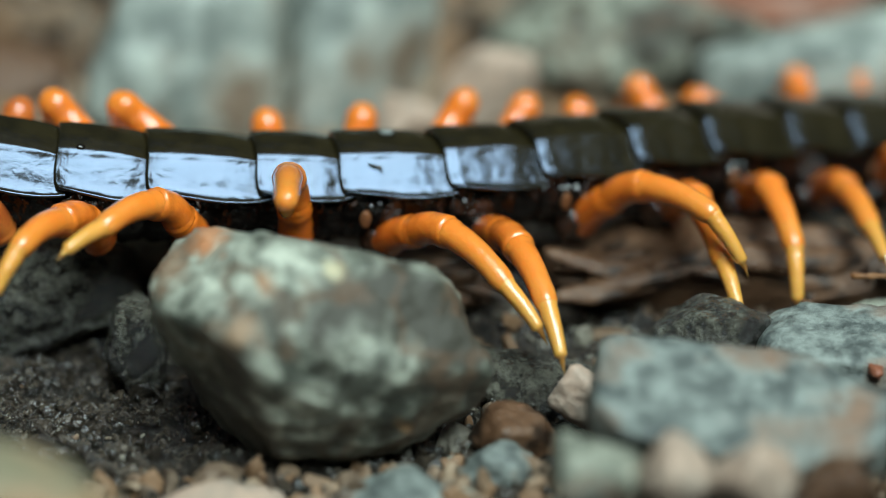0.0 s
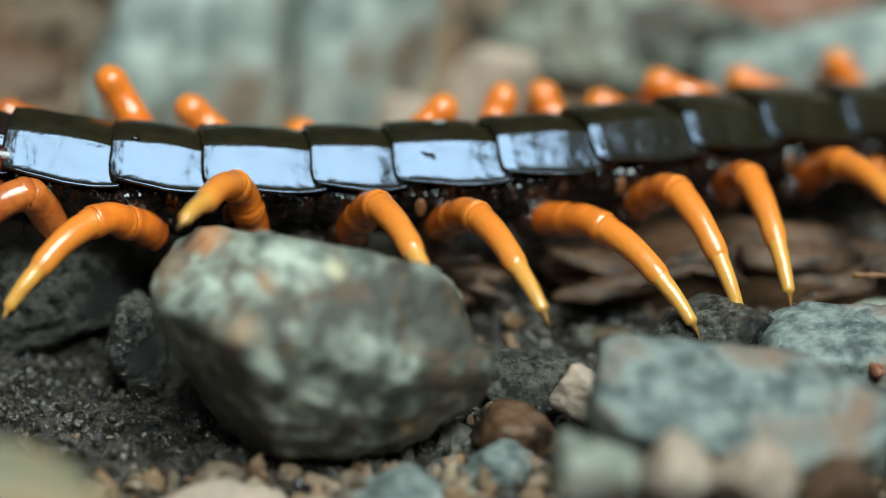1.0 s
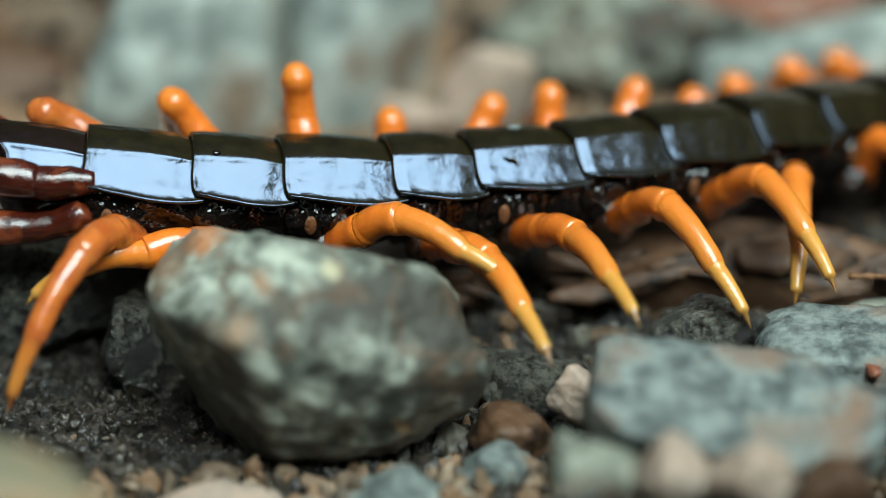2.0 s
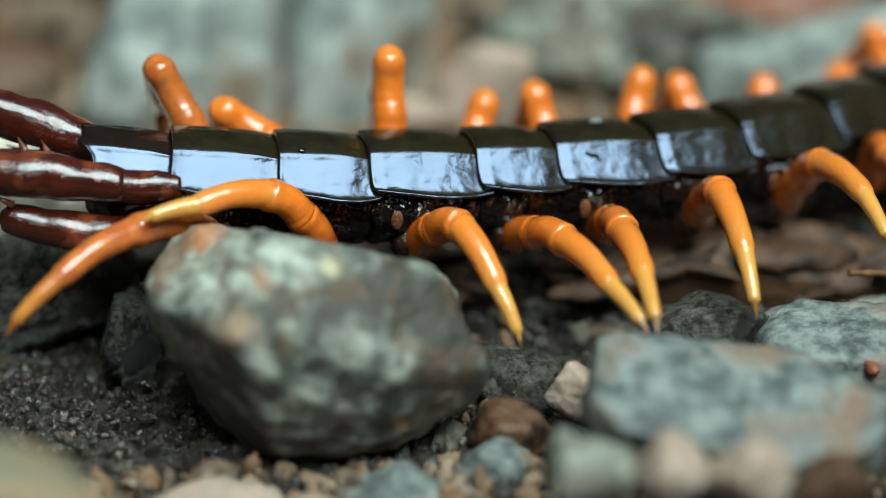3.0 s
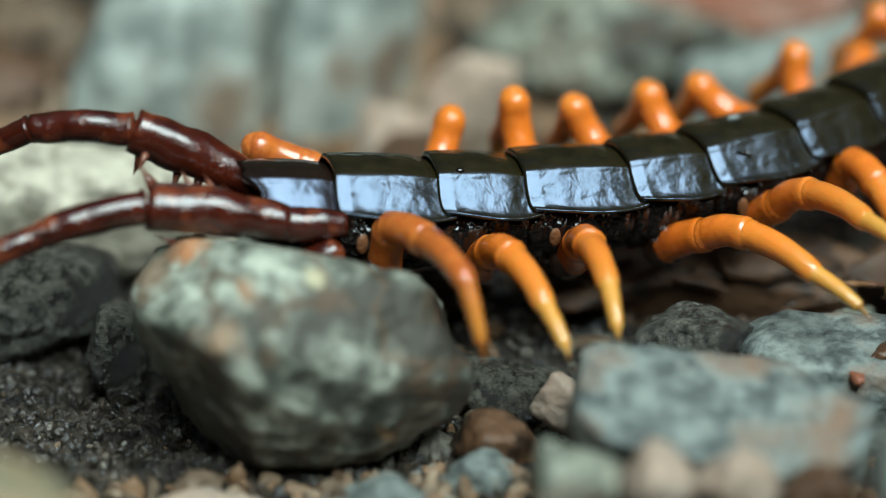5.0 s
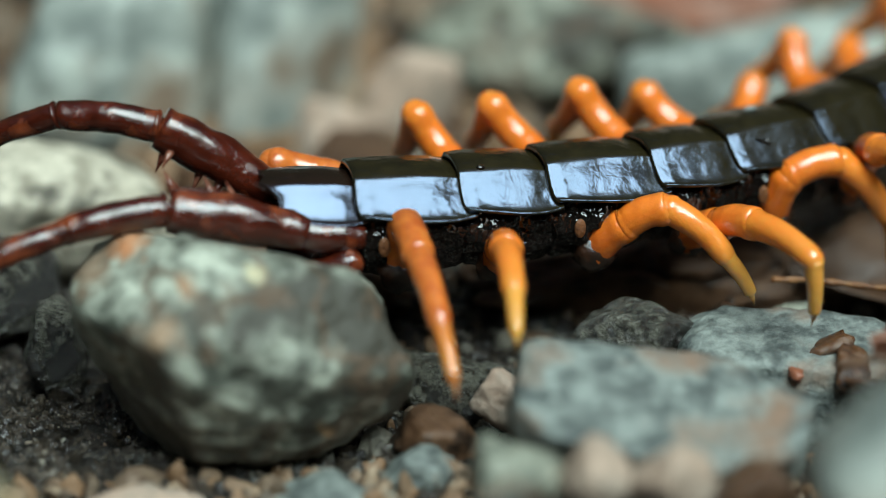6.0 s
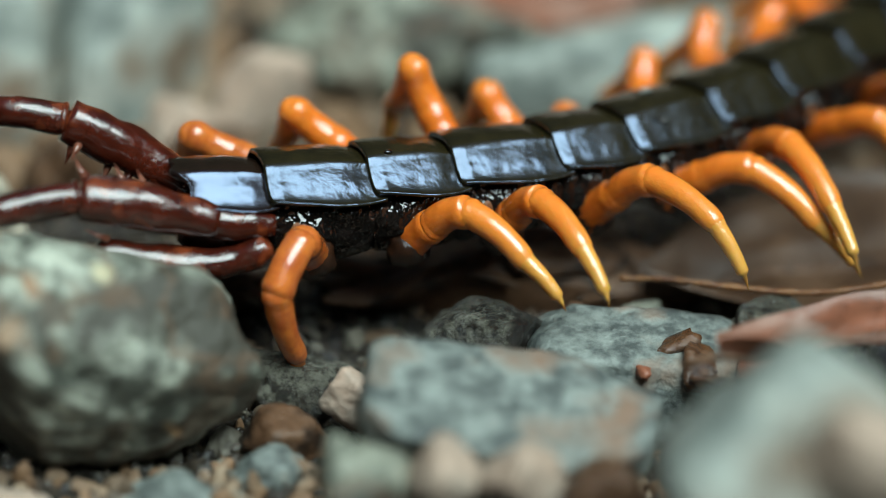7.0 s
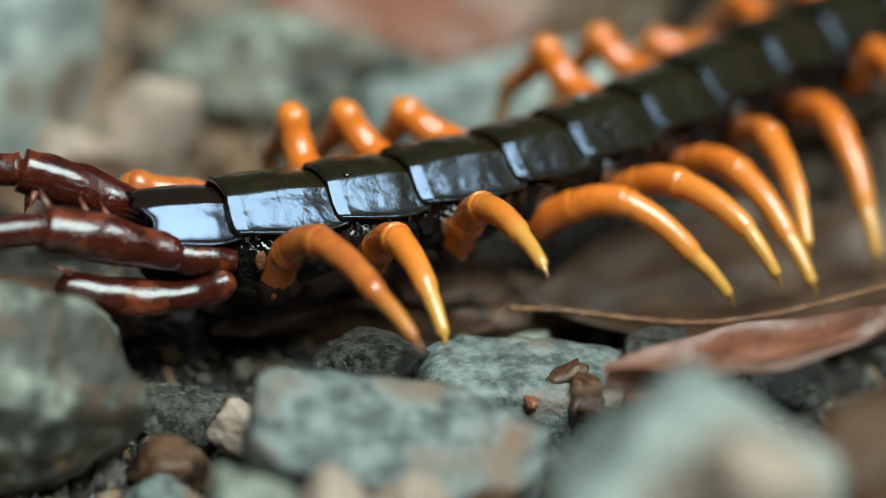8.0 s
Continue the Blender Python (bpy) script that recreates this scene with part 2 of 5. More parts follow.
def part(name, me, parent, label=""):
    ob = new(name, me)
    ob.parent = parent
    return tagged(ob, label) if label else ob


def catmull(ps, n):
    """Points on a smooth line through ps."""
    ps = [np.array(p, float) for p in ps]
    ps = [2 * ps[0] - ps[1], *ps, 2 * ps[-1] - ps[-2]]
    out = []
    for i in range(1, len(ps) - 2):
        a, b, c, d = ps[i - 1:i + 3]
        for k in range(n):
            u = k / n
            out.append(0.5 * (2 * b + (c - a) * u + (2 * a - 5 * b + 4 * c - d) * u * u + (3 * b - a - 3 * c + d) * u ** 3))
    out.append(ps[-2])
    return np.array(out)


def tube(line, radii, sides=16, squash=1.0):
    """A closed tube along a line with a radius at each point."""
    line, verts, faces = np.array(line, float), [], []
    n = len(line)
    up = np.array([0, 0, 1.0])
    for i in range(n):
        d = line[min(i + 1, n - 1)] - line[max(i - 1, 0)]
        d /= np.linalg.norm(d) + 1e-12
        s = np.cross(up, d)
        s = s / np.linalg.norm(s) if np.linalg.norm(s) > 1e-6 else np.array([0, 1.0, 0])
        t = np.cross(d, s)
        for k in range(sides):
            a = 2 * math.pi * k / sides
            verts.append(line[i] + radii[i] * (s * math.cos(a) * squash + t * math.sin(a)))
    for i in range(n - 1):
        for k in range(sides):
            k2 = (k + 1) % sides
            faces.append((i * sides + k, i * sides + k2, (i + 1) * sides + k2, (i + 1) * sides + k))
    verts += [line[0], line[-1]]
    for k in range(sides):
        k2 = (k + 1) % sides
        faces.append((len(verts) - 2, k2, k))
        faces.append((len(verts) - 1, (n - 1) * sides + k, (n - 1) * sides + k2))
    return verts, faces


def merge(*bits):
    verts, faces = [], []
    for v, f in bits:
        o = len(verts)
        verts += list(v)
        faces += [tuple(i + o for i in q) for q in f]
    return verts, faces


SPHERES = {}


def ball(sub):
    if sub not in SPHERES:
        bm = bmesh.new()
        bmesh.ops.create_icosphere(bm, subdivisions=sub, radius=1.0)
        bm.verts.ensure_lookup_table()
        SPHERES[sub] = (np.array([v.co[:] for v in bm.verts]), [tuple(v.index for v in f.verts) for f in bm.faces])
        bm.free()
    return SPHERES[sub]


def rock_mesh(name, size, material, seed, sub=4, planes=None, rough=0.05, sharp=16):
    """A stone: a ball cut by planes (given as normal and distance in mm, or by chance), with worn edges and a pitted skin."""
    rng = np.random.default_rng(seed)
    d, faces = ball(sub)
    size = np.array(size, float)
    if planes is None:
        nn = np.concatenate([rng.normal(size=(13, 3)), np.eye(3), -np.eye(3)])
        nn /= np.linalg.norm(nn, axis=1)[:, None]
        dd = np.concatenate([rng.uniform(0.72, 1.0, 13), np.ones(6)])
        scale = size / 2
    else:
        pl = np.array(planes, float)
        nn = pl[:, :3] / np.linalg.norm(pl[:, :3], axis=1)[:, None]
        dd, scale = pl[:, 3], np.array([1.0, 1.0, 1.0])
    k = np.maximum(d @ nn.T, 0) / dd
    r = (k ** sharp).sum(1) ** (-1 / sharp)
    p = d * r[:, None] * scale
    mean = float(np.linalg.norm(p, axis=1).mean())
    off = Vector(rng.uniform(-50, 50, 3))
    for i in range(len(p)):
        q = Vector(p[i]) / mean
        f = noise.fractal(q * 1.6 + off, 0.9, 2.1, 5) * rough * 1.2 + noise.noise(q * 7 + off) * rough * 0.35 + noise.noise(q * 19 + off) * rough * 0.14
        p[i] *= 1 + f
    return mesh_of(name, p * MM, faces, material)


def stone(label, x, y, z, size, material, seed, turn=(0, 0, 0), sub=4, planes=None, rough=0.06, name="stone", group="stones on the forest floor", sharp=16):
    ob = new(name, rock_mesh(name, size, material, seed, sub, planes, rough, sharp))
    ob.matrix_world = pose(x * MM, y * MM, z * MM, *turn)
    return tagged(ob, label, "stone", group)


# ---- the ground, one sheet to the horizon ----
def ground_height(x, y):
    v = Vector((x * 60, y * 60, 3.0))
    near = 1 / (1 + ((x - 0.02) ** 2 + (y - 0.03) ** 2) / 0.3 ** 2)
    return -0.0055 + near * (0.0022 * noise.fractal(v, 1.0, 2.0, 6) + 0.0011 * noise.noise(v * 9) + 0.0005 * noise.noise(v * 21))


def build_ground():
    inner = np.concatenate([np.linspace(-0.075, -0.05, 21)[:-1], np.linspace(-0.05, 0.03, 230), np.linspace(0.03, 0.15, 102)[1:]])
    outer = 0.15 + 0.0012 * (1.17 ** np.arange(1, 72) - 1) / 0.17
    xs = np.concatenate([-(outer[::-1]) + 0.075, inner, outer])
    ys = xs
    verts = [(x, y, ground_height(x, y)) for y in ys for x in xs]
    n = len(xs)
    faces = [(j * n + i, j * n + i + 1, (j + 1) * n + i + 1, (j + 1) * n + i) for j in range(n - 1) for i in range(n - 1)]
    tagged(new("ground", mesh_of("ground", verts, faces, M_SOIL)), "dark damp crumbly soil of a forest floor", "ground", "", "structure")


build_ground()


# Unseen ring added as surroundings: closes off low sky, keeps low reflections dark.
def build_backdrop():
    n, verts, faces = 96, [], []
    for j, (r, h) in enumerate(((3.0, -0.02), (3.0, 1.0), (3.1, 2.1), (3.2, 3.3))):
        for i in range(n):
            a = 2 * math.pi * i / n
            k = noise.noise((math.cos(a) * 4, math.sin(a) * 4, j)) * (0.0 if j < 3 else 0.35)
            verts.append((r * math.cos(a), r * math.sin(a), h + k))
    for j in range(3):
        for i in range(n):
            i2 = (i + 1) % n
            faces.append((j * n + i, j * n + i2, (j + 1) * n + i2, (j + 1) * n + i))
    tagged(new("backdrop", mesh_of("backdrop", verts, faces, M_SURROUND)), "unseen dim green-brown ring added to darken low reflections", "undergrowth", "", "structure")


build_backdrop()


# ---- stones ----
def build_stones():
    face = -28
    stone("large angular grey-green stone with a dark mossy stain and dark lower patches", -11.35, -19.7, 6.6, None, M_STONE_BIG, 3, (face, 0, 0), 6,
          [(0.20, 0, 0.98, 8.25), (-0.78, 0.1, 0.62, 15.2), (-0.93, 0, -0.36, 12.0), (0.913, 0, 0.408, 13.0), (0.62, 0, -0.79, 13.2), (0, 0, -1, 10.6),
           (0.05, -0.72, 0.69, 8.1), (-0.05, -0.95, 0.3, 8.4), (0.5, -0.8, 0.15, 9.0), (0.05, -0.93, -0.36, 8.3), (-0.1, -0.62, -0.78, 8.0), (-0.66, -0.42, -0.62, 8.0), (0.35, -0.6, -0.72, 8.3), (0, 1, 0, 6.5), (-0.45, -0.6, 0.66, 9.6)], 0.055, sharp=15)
    stone("flat grey slab stone with rusty patches", 25.3, -28.0, 4.3, None, M_STONE_RUST, 8, (10, 5, 0), 6,
          [(0.02, -0.06, 1, 1.9), (-1, 0.1, 0.1, 12.8), (0.94, -0.25, 0.1, 11.9), (0, 0.1, -1, 2.6), (-0.2, -1, -0.35, 6.4), (0.35, -0.9, -0.25, 8.0), (0, 1, 0.1, 6.6), (0.5, 0.86, 0.1, 8.2), (-0.75, -0.6, -0.2, 11.2), (-0.5, 0.86, 0, 11.2)], 0.035, sharp=30)
    stone("dark wet stone under the slab", 26.5, -26.0, -1.6, (19, 11, 9.5), M_STONE_WET, 19, (0, 4, 10), 4, None, 0.07)
    stone("small wet dark stone with a pitted glossy skin", 24.8, -8.6, 0.6, (12.5, 9, 7), M_STONE_WET, 15, (0, 0, 20), 5, None, 0.09)
    stone("flat rust-flecked grey stone beside bark", 37.8, -12.0, -0.6, None, M_STONE_RUST, 17, (0, 1, -6), 5,
          [(0.03, -0.12, 1, 3.2), (-1, 0.1, 0.25, 9.2), (1, 0.1, -0.1, 9.6), (0, -1, 0.15, 4.4), (0, 1, 0, 5), (0, 0, -1, 5), (-0.6, -0.7, 0.2, 7.6), (0.6, -0.75, 0.2, 8.2), (-0.5, 0.1, 0.85, 6.6)], 0.05, sharp=22)
    stone("dark wet angular stone on soil", -37.0, 2.5, -1.5, (20, 12, 12), M_STONE_WET, 21, (0, 12, 30), 5, None, 0.06)
    stone("small dark pitted wet stone", -28.4, -6.0, -1.6, (6.5, 7, 8.5), M_STONE_WET, 27, (0, 10, 5), 4, None, 0.08)
    stone("rounded cream stone with dark speckles", -34.5, 17.0, 1.6, (32, 15, 15.5), M_STONE_CREAM, 30, (0, 5, 10), 5, None, 0.05)
    # the blurred far side
    stone("large blue-grey rounded boulder among other stones", -27.5, 50.0, 1.5, (27, 22, 23), M_STONE_BLUE, 41, (10, 20, 15), 5, None, 0.05)
    stone("blue-grey stone with a rusty edge", -10.0, 56.0, 2.0, (20, 18, 25), M_STONE_BLUE, 44, (0, 30, 40), 5, None, 0.05)
    stone("broad grey-green boulder behind the centipede", 20.0, 60.0, 1.0, (30, 22, 17), M_STONE, 47, (0, 5, 0), 5, None, 0.05)
    stone("pale grey slab stone lying flat", 47.0, 50.0, 0.0, (44, 18, 16), M_STONE_BLUE, 52, (0, -8, 12), 5, None, 0.04)
    stone("dark brown stone on dark soil", -47.0, 56.0, -3.0, (16, 14, 9), M_BROWN, 55, (0, 20, 10), 4, None, 0.05)
    stone("pale pinkish stone on dark soil", 4.5, 46.0, -0.5, (10, 9, 13), M_PINK, 57, (0, 15, 30), 4, None, 0.06)
    stone("pale pinkish stone on dark soil", -3.5, 40.0, -3.0, (9, 8, 9), M_PINK, 58, (0, 35, 60), 4, None, 0.06)
    stone("large pale brown weathered stone among boulders", 58.0, 98.0, 12.0, (66, 28, 38), M_PINK, 61, (0, 10, 20), 4, None, 0.05)
    stone("large grey boulder among stones", -22.0, 92.0, 5.0, (44, 30, 24), M_STONE_BLUE, 63, (0, 0, 20), 4, None, 0.05)
    stone("pale brown rough stone on dark soil", 12.0, 96.0, 4.0, (34, 24, 22), M_PINK, 65, (0, 12, 0), 4, None, 0.05)
    stone("rough grey stone on dark soil", 82.0, 74.0, 2.0, (38, 28, 20), M_STONE, 67, (0, 12, 40), 4, None, 0.05)
    stone("rough grey stone on dark soil", 78.0, 112.0, 4.0, (46, 34, 26), M_STONE_BLUE, 69, (0, 0, 10), 4, None, 0.05)
    stone("rough grey stone on dark soil", -74.0, 84.0, 4.0, (40, 34, 26), M_STONE, 70, (0, 0, 60), 4, None, 0.05)
    stone("rough brown stone on dark soil", 30.0, 34.0, -3.0, (14, 9, 7), M_BROWN, 72, (0, 0, 30), 4, None, 0.07)
    stone("rough brown stone on dark soil", -16.0, 33.0, -3.0, (12, 9, 8), M_BROWN, 73, (0, 20, 70), 4, None, 0.07)
    stone("rough grey stone on dark soil", 62.0, 30.0, -3.5, (13, 10, 8), M_STONE, 74, (0, 20, 10), 4, None, 0.07)
    # between the body and the slab
    stone("pale chipped stone on damp soil", 12.8, -15.5, -1.6, (7, 5, 5.5), M_PINK, 81, (10, 25, 30), 4, None, 0.09)
    stone("brown chipped stone on damp soil", 6.2, -19.5, -3.0, (8, 6, 6), M_BROWN, 82, (0, 15, 20), 4, None, 0.1)
    stone("small grey stone on damp soil", 5.0, -23.5, -4.0, (8, 6, 5), M_STONE_RUST, 83, (0, 0, 60), 4, None, 0.08)
    stone("small grey stone on damp soil", 12.3, -40.0, 5.3, (7, 6, 5), M_STONE, 84, (0, 20, 10), 4, None, 0.08)
    stone("pale pinkish stone on dark soil", 18.4, -41.0, 6.3, (6.5, 6, 6), M_PINK, 85, (0, 10, 0), 4, None, 0.07)
    stone("pale grey stone on damp soil", -3.0, -29.0, -4.6, (11, 8, 5.5), M_STONE_RUST, 86, (0, 5, 20), 4, None, 0.07)
    stone("pale brown stone on dark soil", -19.0, -30.5, -5.0, (13, 8, 5.5), M_PINK, 87, (0, 0, 0), 4, None, 0.07)
    stone("rough brown stone on dark soil", 31.5, -42.0, 6.0, (7, 7, 6), M_BROWN, 88, (0, 20, 40), 4, None, 0.07)
    stone("pale grey-pink stone on dark soil", 25.0, -41.5, 6.2, (8, 6, 6.5), M_PINK, 99, (0, 35, 20), 4, None, 0.07)
    stone("large pale grey peaked stone lying near", 43.7, -55.0, 18.9, None, M_STONE_BLUE, 90, (-28, 0, 0), 5,
          [(-0.62, 0, 0.78, 6.4), (0.55, 0, 0.83, 6.2), (0, -1, 0.1, 5), (0, 1, 0, 6), (-1, 0, -0.2, 11), (1, 0, -0.2, 10), (0, 0, -1, 9), (0.2, -0.7, 0.7, 6.5), (-0.3, -0.8, 0.4, 6)], 0.07, sharp=16)
    stone("pale pinkish stone lying near", 47.1, -60.0, 20.1, (11, 8, 8), M_PINK, 110, (0, 20, 0), 4, None, 0.06)
    stone("brown rounded stone lying near", 58.8, -50.0, 15.5, (14, 10, 11), M_BROWN, 111, (0, 0, 30), 4, None, 0.06)
    stone("pale grey stone on damp soil", 66.0, -34.0, -2.0, (16, 10, 10), M_STONE_RUST, 91, (0, 0, 50), 4, None, 0.05)
    stone("grey-brown stone on damp soil", -37.0, -34.0, -3.8, (16, 9, 7), M_STONE_RUST, 92, (0, 20, 25), 4, None, 0.05)
    stone("brownish olive rounded stone lying near", -35.0, -52.0, 11.2, (26, 12, 12), M_STONE_OLIVE, 89, (0, 22, 10), 4, None, 0.05)
    stone("small brown stone on damp soil", 34.4, -4.0, -1.5, (6, 5, 5), M_BROWN, 93, (0, 20, 25), 4, None, 0.08)
    stone("small grey stone on damp soil", 40.4, -3.0, -1.6, (6, 5, 5), M_STONE, 94, (0, 0, 65), 4, None, 0.08)
    stone("small wet dark stone under a twig", 52.0, -7.6, -0.5, (11, 7, 8), M_STONE_WET, 95, (0, 5, 15), 4, None, 0.08)
    stone("small wet dark stone under a twig", 62.0, -6.4, -0.8, (12, 7, 8), M_STONE_WET, 96, (0, 0, 0), 4, None, 0.08)
    stone("dark wet stone in damp soil", 9.0, -10.0, -4.2, (12, 9, 6), M_STONE_WET, 97, (0, 10, 15), 4, None, 0.09)
    stone("glossy wet dark brown bit of bark", 40.9, -12.7, 1.5, (7, 3.5, 2.4), M_BARK_WET, 200, (-20, -25, 0), 3, None, 0.16, "bark_chip", "bark chips")
    stone("glossy wet dark brown bit of bark", 43.5, -16.2, 1.5, (6, 3.6, 2.6), M_BARK_WET, 201, (17, -22, 71), 3, None, 0.16, "bark_chip", "bark chips")
    stone("glossy wet dark brown bit of bark", 46.3, -11.7, 1.5, (4.5, 3, 2), M_BARK_WET, 202, (14, -19, 142), 3, None, 0.16, "bark_chip", "bark chips")
    stone("orange-brown bit of bark", 48.5, -15.5, 1.5, (5, 2.6, 2.2), M_LEAF, 203, (11, -16, 33), 3, None, 0.16, "bark_chip", "bark chips")
    stone("orange-brown bit of bark", 38.4, -16.2, 1.5, (2, 1.5, 1.2), M_LEAF, 204, (8, -13, 104), 3, None, 0.16, "bark_chip", "bark chips")
    stone("glossy wet dark brown bit of bark", 45.7, -19.2, 1.5, (7, 3, 2.4), M_BARK_WET, 205, (5, -10, 175), 3, None, 0.16, "bark_chip", "bark chips")
    stone("dry brown bit of bark", 43.2, -11.2, 1.5, (3.5, 2, 1.6), M_BROWN, 206, (2, -7, 66), 3, None, 0.16, "bark_chip", "bark chips")
    stone("glossy wet dark brown bit of bark", 40.4, -9.1, 1.5, (3, 2, 1.5), M_BARK_WET, 207, (-1, -4, 137), 3, None, 0.16, "bark_chip", "bark chips")
    stone("dry brown bit of bark", 49.8, -17.8, 1.5, (4, 2.2, 1.6), M_BROWN, 208, (-4, -1, 28), 3, None, 0.16, "bark_chip", "bark chips")
    stone("long brown weathered bark piece", 27.0, 10.5, -2.3, (42, 13, 8), M_BROWN, 101, (0, -1, 4), 5, None, 0.06, "bark_piece", "bark chips")
    stone("flat brown bark piece on soil", -6.0, 8.0, -2.5, (24, 10, 6), M_BROWN, 103, (0, 3, -6), 5, None, 0.06, "bark_piece", "bark chips")


build_stones()


def flake_bark():
    """Loose layers lifting from the two bark pieces."""
    rng = np.random.default_rng(77)
    for ob in [o for o in bpy.data.objects if o.name.startswith("bark_piece")]:
        span = ob.dimensions
        for _ in range(9):
            me = rock_mesh("bark_flake", (rng.uniform(7, 14), rng.uniform(2, 4.5), rng.uniform(1.0, 1.8)), M_BROWN, int(rng.integers(1000)), 3, None, 0.12)
            f = part("bark_flake", me, ob, "lifted brown flake of bark")
            u, v = rng.uniform(-0.4, 0.4), rng.uniform(-0.45, 0.1)
            f.matrix_local = pose(u * span[0], v * span[1], math.sqrt(max(0.02, 0.25 - u * u * 0.8 - v * v)) * span[2] * 0.86, *rng.uniform(-14, 14, 3))


flake_bark()


def scatter(name, label, material, seed, count, spots):
    """Loose bits too many to count: spots is a function from a random source to x, y (m) and size (mm)."""
    rng = np.random.default_rng(seed)
    d, f = ball(1 if count > 6000 else 2)
    f = np.array(f)
    shapes = []
    for k in range(9):
        nn = np.concatenate([rng.normal(size=(9, 3)), np.eye(3), -np.eye(3)])
        nn /= np.linalg.norm(nn, axis=1)[:, None]
        r = ((np.maximum(d @ nn.T, 0) / rng.uniform(0.6, 1, 15)) ** 18).sum(1) ** (-1 / 18)
        shapes.append(d * r[:, None])
    vs, fs, o = [], [], 0
    for i in range(count):
        x, y, s = spots(rng, i)
        s = min(s, 5.0) * MM
        m = Euler(rng.uniform(0, 6.28, 3)).to_matrix()
        q = shapes[i % 9] * (np.array([rng.uniform(0.8, 1.6), rng.uniform(0.6, 1.0), rng.uniform(0.3, 0.75)]) * s)
        q = q @ np.array(m).T
        q[:, 2] += ground_height(x, y) + 0.15 * s
        q[:, 0] += x
        q[:, 1] += y
        vs.append(q)
        fs.append(f + o)
        o += len(q)
    me = mesh_of(name, np.concatenate(vs), [tuple(t) for t in np.concatenate(fs).tolist()], material, False)
    tagged(new(name, me), label, "grit", "", "stuff")


def near_chip(rng, i):
    x, y = rng.uniform(-0.055, 0.10), rng.uniform(-0.045, 0.04)
    if x < -0.008 and -0.027 < y:
        return x, y, rng.gamma(2.0, 0.07) + 0.08
    return x, y, rng.gamma(2.0, 0.42) * 0.5 + 0.3


def front_chip(rng, i):
    return rng.uniform(-0.05, 0.06), rng.uniform(-0.036, -0.0235), rng.gamma(3.0, 0.4) * 0.7 + 0.5


def far_chip(rng, i):
    return rng.uniform(-0.10, 0.16), rng.uniform(0.03, 0.15), rng.gamma(2.5, 1.0) * 0.9 + 0.8


def crumb(rng, i):
    x, y = rng.uniform(-0.055, 0.075), rng.uniform(-0.034, 0.014)
    return x, y, rng.gamma(2.0, 0.22 if i % 6 == 0 else 0.13) + 0.1


scatter("grit", "loose brown and grey chips of stone and bark on damp soil", M_GRIT, 5, 2600, near_chip)
scatter("litter", "pale broken bits of bark, leaf and stone", M_LITTER, 6, 420, front_chip)
scatter("far_grit", "loose pale stone chips and bark behind the stones", M_LITTER, 7, 1700, far_chip)
scatter("soil_crumbs", "glistening dark crumbs of wet soil", M_CRUMB, 9, 15000, crumb)


def build_twig():
    line = catmull([(38, -2.5, 3.6), (42.5, -3.0, 3.7), (49, -4.0, 3.4), (56, -5.0, 3.4), (64, -4.4, 4.2), (74, -3.0, 6.2), (84, 0.5, 7.0)], 10)
    rad = [0.3 + 0.06 * math.sin(i * 1.7) for i in range(len(line))]
    v, f = tube(line * MM, np.array(rad) * MM, 9)
    ob = new("twig", mesh_of("twig", v, f, M_TWIG))
    tagged(ob, "thin curved dry brown twig lying on the stones", "twig")


build_twig()


def leaf(label, material, x, y, z, length, width, turn, curl, seed):
    """A dead leaf with a midrib, a curl, wavy edges and some thickness."""
    nx, ny, top, faces = 26, 12, [], []
    for i in range(nx + 1):
        u = i / nx
        w = width / 2 * (math.sin(math.pi * min(max(u, 0.02), 0.985)) ** 0.8)
        for j in range(ny + 1):
            v = j / ny * 2 - 1
            wav = noise.noise((u * 5 + seed, v * 2, seed)) * 0.08 * width
            zz = curl * width * v * v - 0.05 * width * math.exp(-(v * 9) ** 2) + wav + 0.10 * length * (u - 0.5) ** 2
            top.append(((u - 0.5) * length, v * w, zz))
    n = len(top)
    verts = top + [(a, b, c - 0.25) for a, b, c in top]
    q = ny + 1
    for i in range(nx):
        for j in range(ny):
            a = i * q + j
            faces += [(a, a + q, a + q + 1, a + 1), (n + a, n + a + 1, n + a + q + 1, n + a + q)]
        for j in (0, ny):
            a = i * q + j
            faces.append((a, n + a, n + a + q, a + q))
    ob = new("dead_leaf")
    ob.matrix_world = pose(x * MM, y * MM, z * MM, *turn)
    tagged(ob, label, "leaf", "dead leaves")
    part("blade", mesh_of("blade", np.array(verts) * MM, faces, material), ob)
    mid = [top[i * q + ny // 2] for i in range(nx + 1)]
    line = [(-0.62 * length, 0, mid[0][2] - 0.3), *mid]
    v, f = tube((np.array(line) + np.array([0, 0, 0.02])) * MM, np.linspace(0.45, 0.12, len(line)) * MM, 8)
    part("midrib", mesh_of("midrib", v, f, M_BROWN), ob, "raised brown midrib and stalk")
    for i in range(4, nx - 4, 3):
        for sign in (-1, 1):
            ribs = [top[min(i + n2 // 2, nx) * q + ny // 2 + sign * n2] for n2 in range(0, ny // 2)]
            v, f = tube((np.array(ribs) + np.array([0, 0, 0.04])) * MM, np.linspace(0.1, 0.03, len(ribs)) * MM, 6)
            part("vein", mesh_of("vein", v, f, material), ob)


